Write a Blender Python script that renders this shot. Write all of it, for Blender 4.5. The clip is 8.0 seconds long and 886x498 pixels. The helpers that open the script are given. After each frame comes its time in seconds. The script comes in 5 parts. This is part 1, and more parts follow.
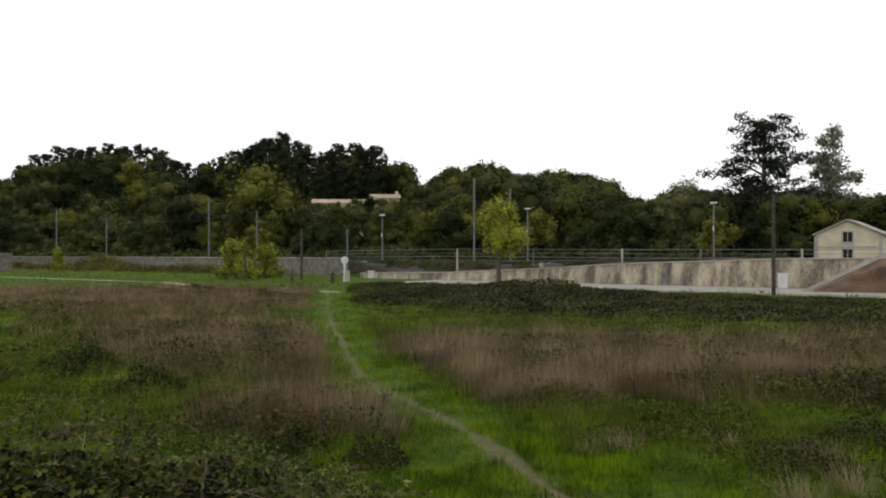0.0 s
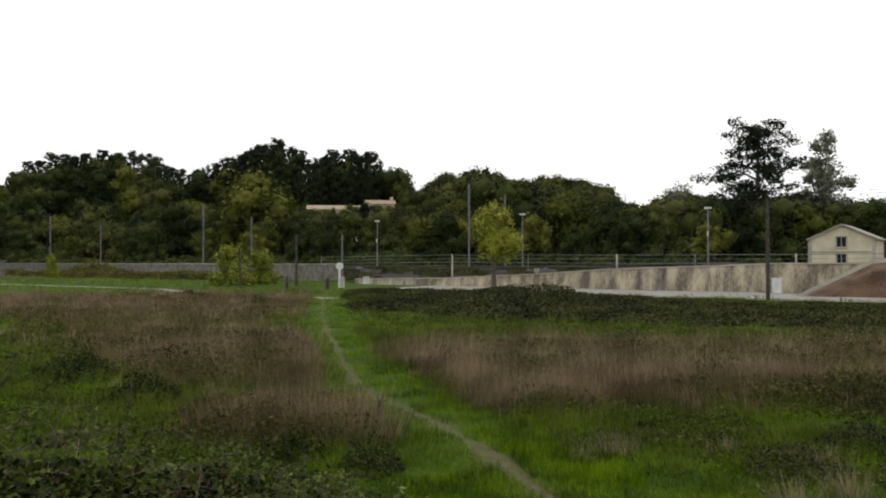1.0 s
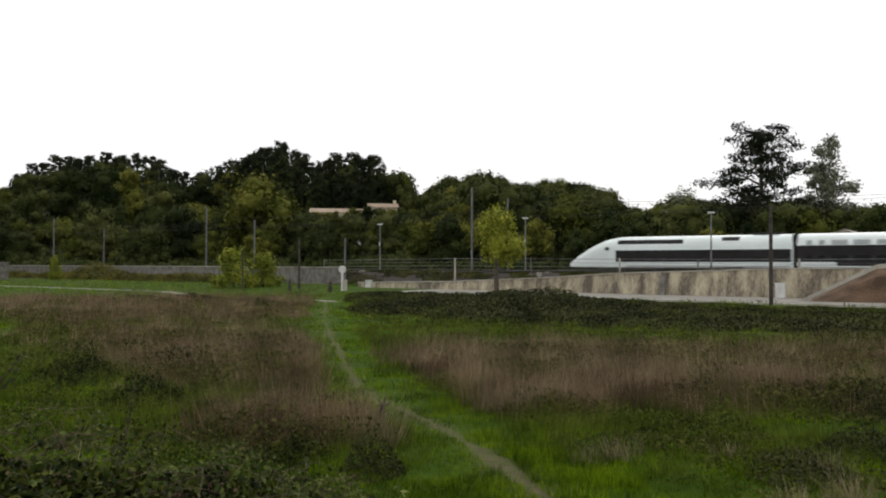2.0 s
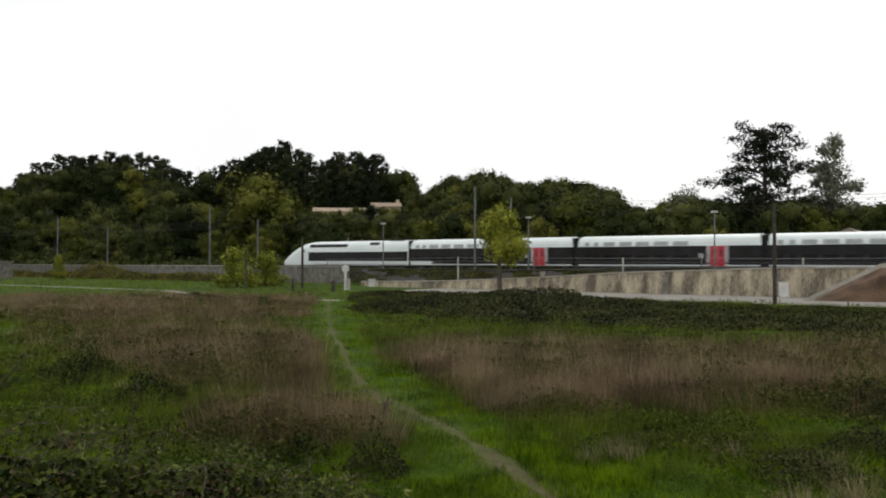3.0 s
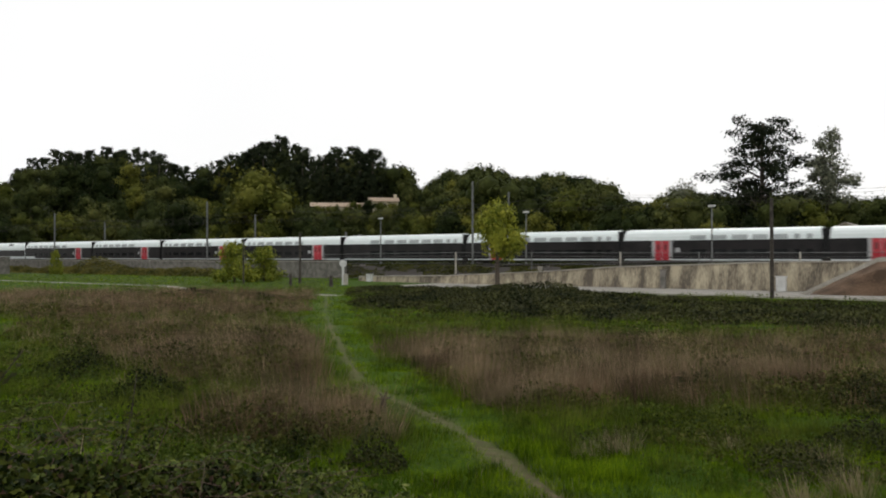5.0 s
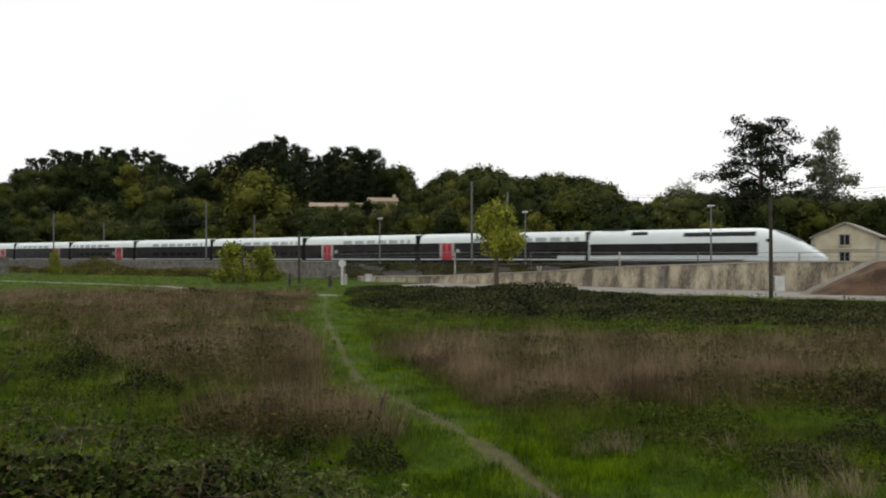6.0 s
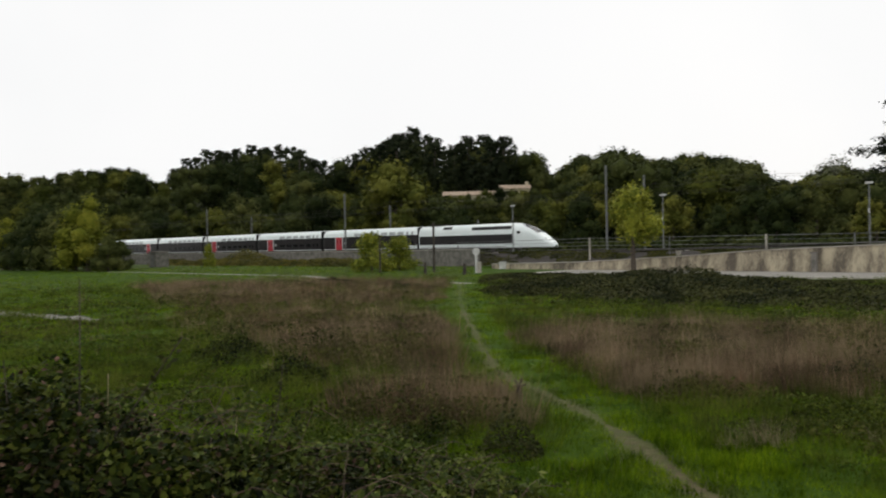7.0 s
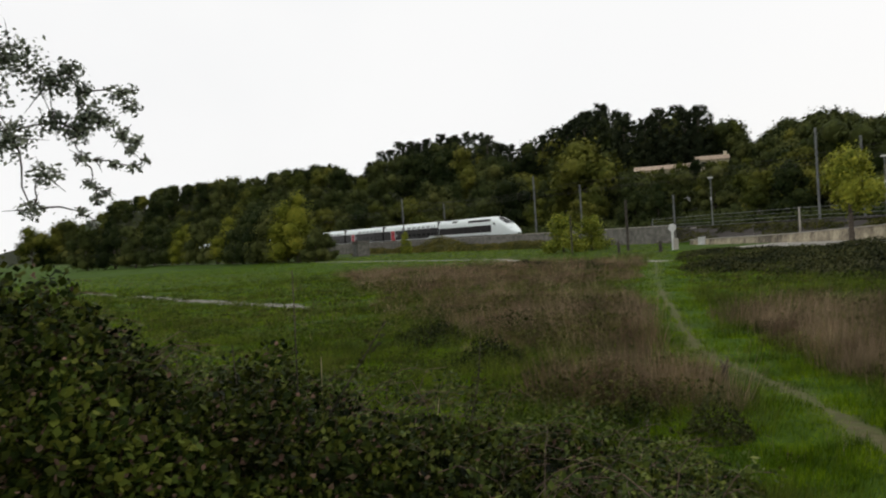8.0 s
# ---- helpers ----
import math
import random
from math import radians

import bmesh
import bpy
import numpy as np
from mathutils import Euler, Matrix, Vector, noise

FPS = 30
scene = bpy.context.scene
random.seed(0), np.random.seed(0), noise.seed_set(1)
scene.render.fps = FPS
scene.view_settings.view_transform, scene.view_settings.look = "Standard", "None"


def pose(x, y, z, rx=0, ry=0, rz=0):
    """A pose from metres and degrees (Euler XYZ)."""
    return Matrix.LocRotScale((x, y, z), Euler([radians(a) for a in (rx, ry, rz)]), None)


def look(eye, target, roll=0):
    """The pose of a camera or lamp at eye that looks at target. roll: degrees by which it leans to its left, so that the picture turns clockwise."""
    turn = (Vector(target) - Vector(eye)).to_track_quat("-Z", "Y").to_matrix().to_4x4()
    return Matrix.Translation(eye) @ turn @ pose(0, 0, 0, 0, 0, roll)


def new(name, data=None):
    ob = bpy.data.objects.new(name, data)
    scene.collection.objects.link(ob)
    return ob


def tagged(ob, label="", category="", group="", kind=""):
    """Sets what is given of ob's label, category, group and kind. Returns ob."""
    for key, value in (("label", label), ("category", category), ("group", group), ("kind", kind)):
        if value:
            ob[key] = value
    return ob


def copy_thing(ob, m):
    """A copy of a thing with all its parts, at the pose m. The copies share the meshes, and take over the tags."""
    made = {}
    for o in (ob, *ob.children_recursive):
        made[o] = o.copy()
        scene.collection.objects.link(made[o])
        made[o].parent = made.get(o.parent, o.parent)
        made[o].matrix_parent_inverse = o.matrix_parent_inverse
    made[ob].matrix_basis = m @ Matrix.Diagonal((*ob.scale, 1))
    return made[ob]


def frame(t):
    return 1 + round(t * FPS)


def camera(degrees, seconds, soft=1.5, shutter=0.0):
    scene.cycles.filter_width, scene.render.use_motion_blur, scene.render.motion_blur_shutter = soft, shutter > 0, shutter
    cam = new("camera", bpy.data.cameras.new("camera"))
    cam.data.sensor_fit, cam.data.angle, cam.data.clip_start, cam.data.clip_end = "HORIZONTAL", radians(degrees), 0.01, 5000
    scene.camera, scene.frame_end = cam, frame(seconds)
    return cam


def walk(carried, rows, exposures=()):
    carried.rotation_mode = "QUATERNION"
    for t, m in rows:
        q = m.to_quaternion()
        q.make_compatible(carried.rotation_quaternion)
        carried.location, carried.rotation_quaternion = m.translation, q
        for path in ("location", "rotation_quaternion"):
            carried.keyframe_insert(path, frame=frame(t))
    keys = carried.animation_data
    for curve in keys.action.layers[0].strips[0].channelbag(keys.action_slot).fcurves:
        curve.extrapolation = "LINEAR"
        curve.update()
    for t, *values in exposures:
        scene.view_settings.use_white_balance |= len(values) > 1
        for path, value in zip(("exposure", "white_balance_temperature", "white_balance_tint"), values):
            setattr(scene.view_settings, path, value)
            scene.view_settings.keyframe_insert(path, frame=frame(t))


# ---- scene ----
cam = camera(58.5, 8.0, soft=2.0, shutter=0.2)
EYE = (0.0, 0.0, 3.0)
PATH = [  # seconds, x, y, z, yaw, pitch, roll
    (0.0, 0, 0, 3.0, -0.04, 0.33, 0.0),
    (0.5, 0, 0, 3.0, -0.14, 0.46, 0.0),
    (1.0, 0, 0, 3.0, -0.40, 0.75, 0.15),
    (1.5, 0, 0, 3.0, -0.31, 1.01, 0.02),
    (3.0, 0, 0, 3.0, 0.02, 0.95, -0.08),
    (3.5, 0, 0, 3.0, 0.26, 0.84, -0.04),
    (4.0, 0, 0, 3.0, 0.30, 0.67, -0.17),
    (4.5, 0, 0, 3.0, -0.01, 0.57, -0.04),
    (6.0, 0, 0, 3.0, -0.21, 0.57, 0.06),
    (6.5, 0, 0, 3.0, 3.47, 0.72, 1.44),
    (7.0, 0, 0, 3.0, 9.43, -0.24, 1.14),
    (7.5, 0, 0, 3.0, 17.7, 0.29, 2.99),
    (7.8, 0, 0, 3.0, 21.2, 0.17, 3.05),
    (8.0, 0, 0, 3.0, 23.2, -0.95, 3.75),
]
walk(cam, [(t, pose(x, y, z, 90 + p, r, yw)) for t, x, y, z, yw, p, r in PATH],
     exposures=[(0.0, 0.15), (1.0, 0.12), (1.5, 0.06), (3.0, -0.05), (4.5, -0.05), (6.0, -0.05), (7.0, -0.1), (8.0, -0.12)])

# ---- sky and sun: a bright overcast afternoon ----
world = bpy.data.worlds.new("overcast_sky")
scene.world = world
world.use_nodes = True
wn, wl = world.node_tree.nodes, world.node_tree.links
wn.clear()
w_out, w_bg = wn.new("ShaderNodeOutputWorld"), wn.new("ShaderNodeBackground")
w_sky = wn.new("ShaderNodeTexSky")
w_sky.sky_type, w_sky.sun_disc = "NISHITA", False
w_sky.sun_elevation, w_sky.sun_rotation = radians(38), radians(20)
w_sky.air_density, w_sky.dust_density = 1.0, 3.0
w_dim = wn.new("ShaderNodeMixRGB")
w_dim.blend_type, w_dim.inputs[0].default_value = "MULTIPLY", 1.0
w_dim.inputs[2].default_value = (0.1, 0.1, 0.1, 1)
w_mix = wn.new("ShaderNodeMixRGB")
w_cloud, w_ramp, w_tc = wn.new("ShaderNodeTexNoise"), wn.new("ShaderNodeValToRGB"), wn.new("ShaderNodeTexCoord")
w_cloud.inputs["Scale"].default_value, w_cloud.inputs["Detail"].default_value = 2.2, 4
w_ramp.color_ramp.elements[0].position, w_ramp.color_ramp.elements[0].color = 0.25, (0.9, 0.9, 0.9, 1)
w_ramp.color_ramp.elements[1].position, w_ramp.color_ramp.elements[1].color = 0.55, (1, 1, 1, 1)
w_mix.inputs[2].default_value = (1.0, 1.0, 1.0, 1)
wl.new(w_tc.outputs["Generated"], w_cloud.inputs["Vector"])
wl.new(w_cloud.outputs["Fac"], w_ramp.inputs[0])
wl.new(w_ramp.outputs[0], w_mix.inputs[0])
wl.new(w_sky.outputs[0], w_dim.inputs[1])
wl.new(w_dim.outputs[0], w_mix.inputs[1])
wl.new(w_mix.outputs[0], w_bg.inputs[0])
w_bg.inputs[1].default_value = 1.04
wl.new(w_bg.outputs[0], w_out.inputs[0])

sun = new("sun", bpy.data.lights.new("sun", "SUN"))
sun.data.energy, sun.data.angle, sun.data.color = 0.3, radians(20), (1.0, 0.96, 0.9)
sun.matrix_world = look((30, 80, 75), (0, 0, 0))


# ---- materials ----
def mat(name, c1, c2, scale=4.0, rough=0.8, metal=0.0, bump=0.0, detail=6.0, fine=0.0, island=0.0, rand=0.0, spec=0.3, trans=0.0):
    """Two colours mixed by noise at two scales; island / rand vary the value by mesh island or by object."""
    m = bpy.data.materials.new(name)
    m.use_nodes = True
    n, l = m.node_tree.nodes, m.node_tree.links
    b = n["Principled BSDF"]
    b.inputs["Roughness"].default_value, b.inputs["Metallic"].default_value = rough, metal
    b.inputs["Specular IOR Level"].default_value = spec
    tc, n1, n2 = n.new("ShaderNodeTexCoord"), n.new("ShaderNodeTexNoise"), n.new("ShaderNodeTexNoise")
    n1.inputs["Scale"].default_value, n1.inputs["Detail"].default_value = scale, detail
    n2.inputs["Scale"].default_value, n2.inputs["Detail"].default_value = scale * 9, 3
    l.new(tc.outputs["Object"], n1.inputs["Vector"]), l.new(tc.outputs["Object"], n2.inputs["Vector"])
    add = n.new("ShaderNodeMath")
    add.operation = "MULTIPLY_ADD"
    l.new(n2.outputs["Fac"], add.inputs[0])
    add.inputs[1].default_value = 0.45
    l.new(n1.outputs["Fac"], add.inputs[2])
    ramp = n.new("ShaderNodeValToRGB")
    ramp.color_ramp.elements[0].position, ramp.color_ramp.elements[1].position = 0.57, 0.88
    ramp.color_ramp.elements[0].color, ramp.color_ramp.elements[1].color = (*c1, 1), (*c2, 1)
    l.new(add.outputs[0], ramp.inputs[0])
    col = ramp.outputs[0]
    for k, src in ((island, ("ShaderNodeNewGeometry", "Random Per Island")), (rand, ("ShaderNodeObjectInfo", "Random"))):
        if k:
            s, mr, hsv = n.new(src[0]), n.new("ShaderNodeMapRange"), n.new("ShaderNodeHueSaturation")
            mr.inputs[3].default_value, mr.inputs[4].default_value = 1 - k, 1 + k
            l.new(s.outputs[src[1]], mr.inputs[0])
            l.new(mr.outputs[0], hsv.inputs["Value"])
            mh = n.new("ShaderNodeMapRange")
            mh.inputs[3].default_value, mh.inputs[4].default_value = 0.5 + 0.045 * k, 0.5 - 0.045 * k
            l.new(s.outputs[src[1]], mh.inputs[0])
            l.new(mh.outputs[0], hsv.inputs["Hue"])
            l.new(col, hsv.inputs["Color"])
            col = hsv.outputs[0]
    l.new(col, b.inputs["Base Color"])
    if bump:
        bp = n.new("ShaderNodeBump")
        bp.inputs["Strength"].default_value, bp.inputs["Distance"].default_value = bump, 0.03
        l.new(add.outputs[0], bp.inputs["Height"])
        l.new(bp.outputs[0], b.inputs["Normal"])
    return m


M_white = mat("train_white_paint", (0.72, 0.79, 0.775), (0.80, 0.86, 0.845), 0.5, rough=0.28, spec=0.5)
M_grey = mat("train_grey_paint", (0.36, 0.36, 0.36), (0.46, 0.46, 0.46), 0.8, rough=0.35, spec=0.5)
M_dark = mat("train_dark_paint", (0.012, 0.011, 0.011), (0.024, 0.021, 0.021), 0.7, rough=0.35, spec=0.2)
M_red = mat("train_red_paint", (0.42, 0.02, 0.035), (0.52, 0.035, 0.05), 1.0, rough=0.35, spec=0.5)
M_redglass = mat("tinted_door_glass", (0.16, 0.03, 0.035), (0.22, 0.05, 0.055), 1.0, rough=0.2, spec=0.5)
M_pane = mat("tinted_window_glass", (0.32, 0.35, 0.35), (0.40, 0.43, 0.43), 1.0, rough=0.15, spec=0.6)
M_darkpane = mat("black_window_glass", (0.006, 0.007, 0.008), (0.014, 0.015, 0.016), 1.0, rough=0.25, spec=0.2)
M_under = mat("grimy_running_gear", (0.02, 0.018, 0.016), (0.05, 0.045, 0.04), 3.0, rough=0.8)
M_wheel = mat("worn_wheel_steel", (0.08, 0.07, 0.065), (0.16, 0.15, 0.14), 4.0, rough=0.45, metal=0.7)
M_rubber = mat("gangway_rubber", (0.01, 0.01, 0.01), (0.022, 0.022, 0.022), 4.0, rough=0.8)
M_concrete = mat("weathered_concrete", (0.30, 0.28, 0.24), (0.46, 0.43, 0.37), 0.8, rough=0.9, bump=0.4)
M_wall = mat("stained_pale_render", (0.13, 0.11, 0.085), (0.50, 0.435, 0.31), 0.55, rough=0.92, bump=0.5)
wn_t = M_wall.node_tree
w_map = wn_t.nodes.new("ShaderNodeMapping")
w_map.inputs["Scale"].default_value = (2.2, 2.2, 0.55)
for nd in list(wn_t.nodes):
    if nd.type == "TEX_NOISE":
        wn_t.links.new(w_map.outputs[0], nd.inputs["Vector"])
    if nd.type == "TEX_COORD":
        wn_t.links.new(nd.outputs["Object"], w_map.inputs["Vector"])
M_stone = mat("grey_rubble_stone", (0.12, 0.115, 0.10), (0.24, 0.225, 0.20), 1.6, rough=0.95, bump=0.7, rand=0.25)
M_steel = mat("galvanised_steel", (0.12, 0.125, 0.12), (0.21, 0.215, 0.21), 2.0, rough=0.6, metal=0.3)
M_rust = mat("dark_weathered_steel", (0.03, 0.028, 0.025), (0.07, 0.062, 0.055), 3.0, rough=0.75)
M_wood = mat("dark_tarred_wood", (0.035, 0.03, 0.026), (0.08, 0.068, 0.055), 3.0, rough=0.9, bump=0.4)
M_bark = mat("grey_brown_bark", (0.045, 0.036, 0.028), (0.11, 0.09, 0.07), 5.0, rough=0.95, bump=0.6)
M_plaster = mat("cream_plaster", (0.50, 0.44, 0.30), (0.66, 0.60, 0.44), 0.7, rough=0.9, bump=0.2)
M_tile = mat("faded_roof_tiles", (0.32, 0.24, 0.17), (0.46, 0.36, 0.27), 1.5, rough=0.9, bump=0.6)
M_signwhite = mat("white_enamel", (0.52, 0.52, 0.50), (0.66, 0.66, 0.64), 2.0, rough=0.5)
M_earth = mat("red_brown_earth", (0.07, 0.045, 0.028), (0.15, 0.095, 0.06), 0.9, rough=1.0, bump=0.6)
M_leaf = mat("broadleaf_foliage", (0.022, 0.032, 0.009), (0.055, 0.066, 0.018), 0.25, rough=0.8, island=0.28, rand=0.6, spec=0.05)
M_pine = mat("dark_pine_needles", (0.013, 0.019, 0.009), (0.032, 0.040, 0.018), 0.4, rough=0.85, island=0.25, rand=0.35, spec=0.05)
M_yellow = mat("yellowing_willow_foliage", (0.12, 0.145, 0.012), (0.23, 0.25, 0.028), 0.5, rough=0.7, island=0.4, rand=0.15, spec=0.15)
M_pale = mat("grey_green_foliage", (0.10, 0.11, 0.075), (0.20, 0.21, 0.14), 0.5, rough=0.75, island=0.4, spec=0.15)
M_bramble = mat("bramble_foliage", (0.005, 0.008, 0.002), (0.054, 0.074, 0.011), 1.1, rough=0.6, island=0.8, spec=0.04)
M_grass = mat("meadow_grass_blades", (0.030, 0.064, 0.003), (0.175, 0.275, 0.009), 1.1, rough=0.9, island=0.5, spec=0.02)
M_dry = mat("dry_grass_stalks", (0.066, 0.050, 0.031), (0.35, 0.27, 0.165), 0.7, rough=0.95, island=0.5, spec=0.02)

# ---- plan: a runs along the railway, d across it; the camera stands over a = 0, d = 0 ----
TA = Vector((0.8181, -0.5750, 0.0))
TN = Vector((0.5750, 0.8181, 0.0))
RAIL = 2.2
TRACK = 76.5
HEAD = math.degrees(math.atan2(TA.y, TA.x))


def at(a, d, z=0.0):
    return TA * a + TN * d + Vector((0, 0, z))


def sst(x, lo, hi):
    u = np.clip((x - lo) / (hi - lo), 0, 1)
    return u * u * (3 - 2 * u)


def wav(x, y):
    """Soft, seeded unevenness between -1 and 1."""
    return (np.sin(x * 0.31 + 1.3 * np.sin(y * 0.23)) * np.cos(y * 0.37 + np.sin(x * 0.19)) * 0.6
            + 0.4 * np.sin(x * 1.1 + y * 0.7 + np.sin(y * 1.3)) * np.cos(y * 0.9 - x * 0.4))


def vnoise(x, y, seed=0, octaves=3):
    """Seeded value noise between 0 and 1, three octaves."""
    out, amp, tot = 0.0, 1.0, 0.0
    for k in range(octaves):
        xi, yi = np.floor(x).astype(np.int64), np.floor(y).astype(np.int64)
        u, v = x - xi, y - yi
        u, v = u * u * (3 - 2 * u), v * v * (3 - 2 * v)

        def corner(i, j):
            q = (i * 374761393 + j * 668265263 + (seed + k) * 144665) & 0x7FFFFFFF
            q = ((q ^ (q >> 13)) * 1274126177) & 0x7FFFFFFF
            return ((q ^ (q >> 16)) & 0xFFFF) / 65535.0
        a = corner(xi, yi) * (1 - u) + corner(xi + 1, yi) * u
        b = corner(xi, yi + 1) * (1 - u) + corner(xi + 1, yi + 1) * u
        out, tot = out + amp * (a * (1 - v) + b * v), tot + amp
        amp, x, y = amp * 0.55, x * 2.03 + 7.1, y * 2.03 + 3.7
    return out / tot


TRAIL = ((65.0, -9.4), (43.75, -6.4), (32.0, -4.4), (24.6, -3.05), (19.4, -2.0), (17.1, -1.15), (14.9, -0.05), (12.7, 0.6), (11.0, 1.07), (9.7, 1.5), (6.0, 2.6), (2.0, 3.2))


def trail_x(y):
    ys, xs = np.array([p[0] for p in TRAIL][::-1]), np.array([p[1] for p in TRAIL][::-1])
    return np.interp(y, ys, xs)


WALL_TOP = ((-60, 0.72), (-48, 0.95), (-36, 1.53), (-29, 2.0), (-14, 2.54), (30, 2.7))


def wall_top(a):
    return np.interp(a, [p[0] for p in WALL_TOP], [p[1] for p in WALL_TOP])


def hill(a, d):
    """The wooded hill behind the railway: high to the west, low to the east."""
    f, far, end = sst(-a, 15, 75), sst(-a, 180, 330), sst(-a, 270, 430)
    return (1.5 + 10.5 * f + 11.0 * far + 7.0 * end) * sst(d, 88 - 3 * end, 180 - 50 * far - 25 * end) + 8.0 * f * sst(d, 185, 330)


def height(x, y):
    x, y = np.asarray(x, float), np.asarray(y, float)
    a, d = x * TA.x + y * TA.y, x * TN.x + y * TN.y
    r = np.hypot(x, y)
    z = (0.10 * wav(x, y) + 0.22 * (vnoise(x * 0.8, y * 0.8, 3) - 0.5)) * sst(d, -20, 10) * (1 - sst(d, 40, 46))
    z = z + 1.4 * (1 - sst(r, 3.0, 9.0))
    west = 1 - sst(a, -64, -58)
    zw = 0.3 * sst(d, 36, 43) + 0.15 * sst(d, 48, 69) + 1.55 * sst(d, 70.2, 71.6)
    ze = 0.2 * sst(d, 44, 58)
    top = wall_top(a)
    ze = np.where(d > 69.2, top - 0.12 + (2.0 - top + 0.12) * sst(d, 69.4, 71.6), ze)
    z = z + west * zw + (1 - west) * ze
    return z + hill(a, d)


def mesh_np(name, verts, faces, material):
    me = bpy.data.meshes.new(name)
    verts, faces = np.asarray(verts, np.float32), np.asarray(faces, np.int32)
    k = faces.shape[1]
    me.vertices.add(len(verts)), me.loops.add(faces.size), me.polygons.add(len(faces))
    me.vertices.foreach_set("co", verts.ravel())
    me.loops.foreach_set("vertex_index", faces.ravel())
    me.polygons.foreach_set("loop_start", np.arange(0, faces.size, k, dtype=np.int32))
    me.update(calc_edges=True)
    me.validate()
    me.materials.append(material)
    return me


def part(name, bm, material, parent=None, label="", smooth=False):
    """Links a bmesh (or a mesh) as one mesh object under a thing."""
    if isinstance(bm, bpy.types.Mesh):
        me = bm
    else:
        me = bpy.data.meshes.new(name)
        bm.to_mesh(me)
        bm.free()
        me.materials.append(material)
    if smooth:
        me.polygons.foreach_set("use_smooth", [True] * len(me.polygons))
    ob = new(name, me)
    ob.parent = parent
    if label:
        ob["label"] = label
    return ob


def box_into(bm, x0, x1, y0, y1, z0, z1, bevel=0.0):
    g = bmesh.ops.create_cube(bm, size=1.0)
    for v in g["verts"]:
        v.co = Vector(((x0 + x1) / 2 + v.co.x * (x1 - x0), (y0 + y1) / 2 + v.co.y * (y1 - y0), (z0 + z1) / 2 + v.co.z * (z1 - z0)))
    if bevel:
        es = {e for v in g["verts"] for e in v.link_edges}
        bmesh.ops.bevel(bm, geom=list(es), offset=bevel, segments=2, affect="EDGES")
    return bm


def box(x0, x1, y0, y1, z0, z1, bevel=0.0):
    return box_into(bmesh.new(), x0, x1, y0, y1, z0, z1, bevel)


def rod_into(bm, p, q, r0, r1, n=8):
    p, q = Vector(p), Vector(q)
    ax = q - p
    m = Matrix.Translation((p + q) / 2) @ ax.to_track_quat("Z", "Y").to_matrix().to_4x4()
    bmesh.ops.create_cone(bm, cap_ends=True, segments=n, radius1=r0, radius2=r1, depth=ax.length, matrix=m)
    return bm


def rod(p, q, r0, r1, n=8):
    return rod_into(bmesh.new(), p, q, r0, r1, n)


def thing(name, label, category, m=None, group="", kind=""):
    ob = new(name)
    ob.empty_display_size = 0.2
    if m is not None:
        ob.matrix_basis = m
    return tagged(ob, label, category, group, kind)


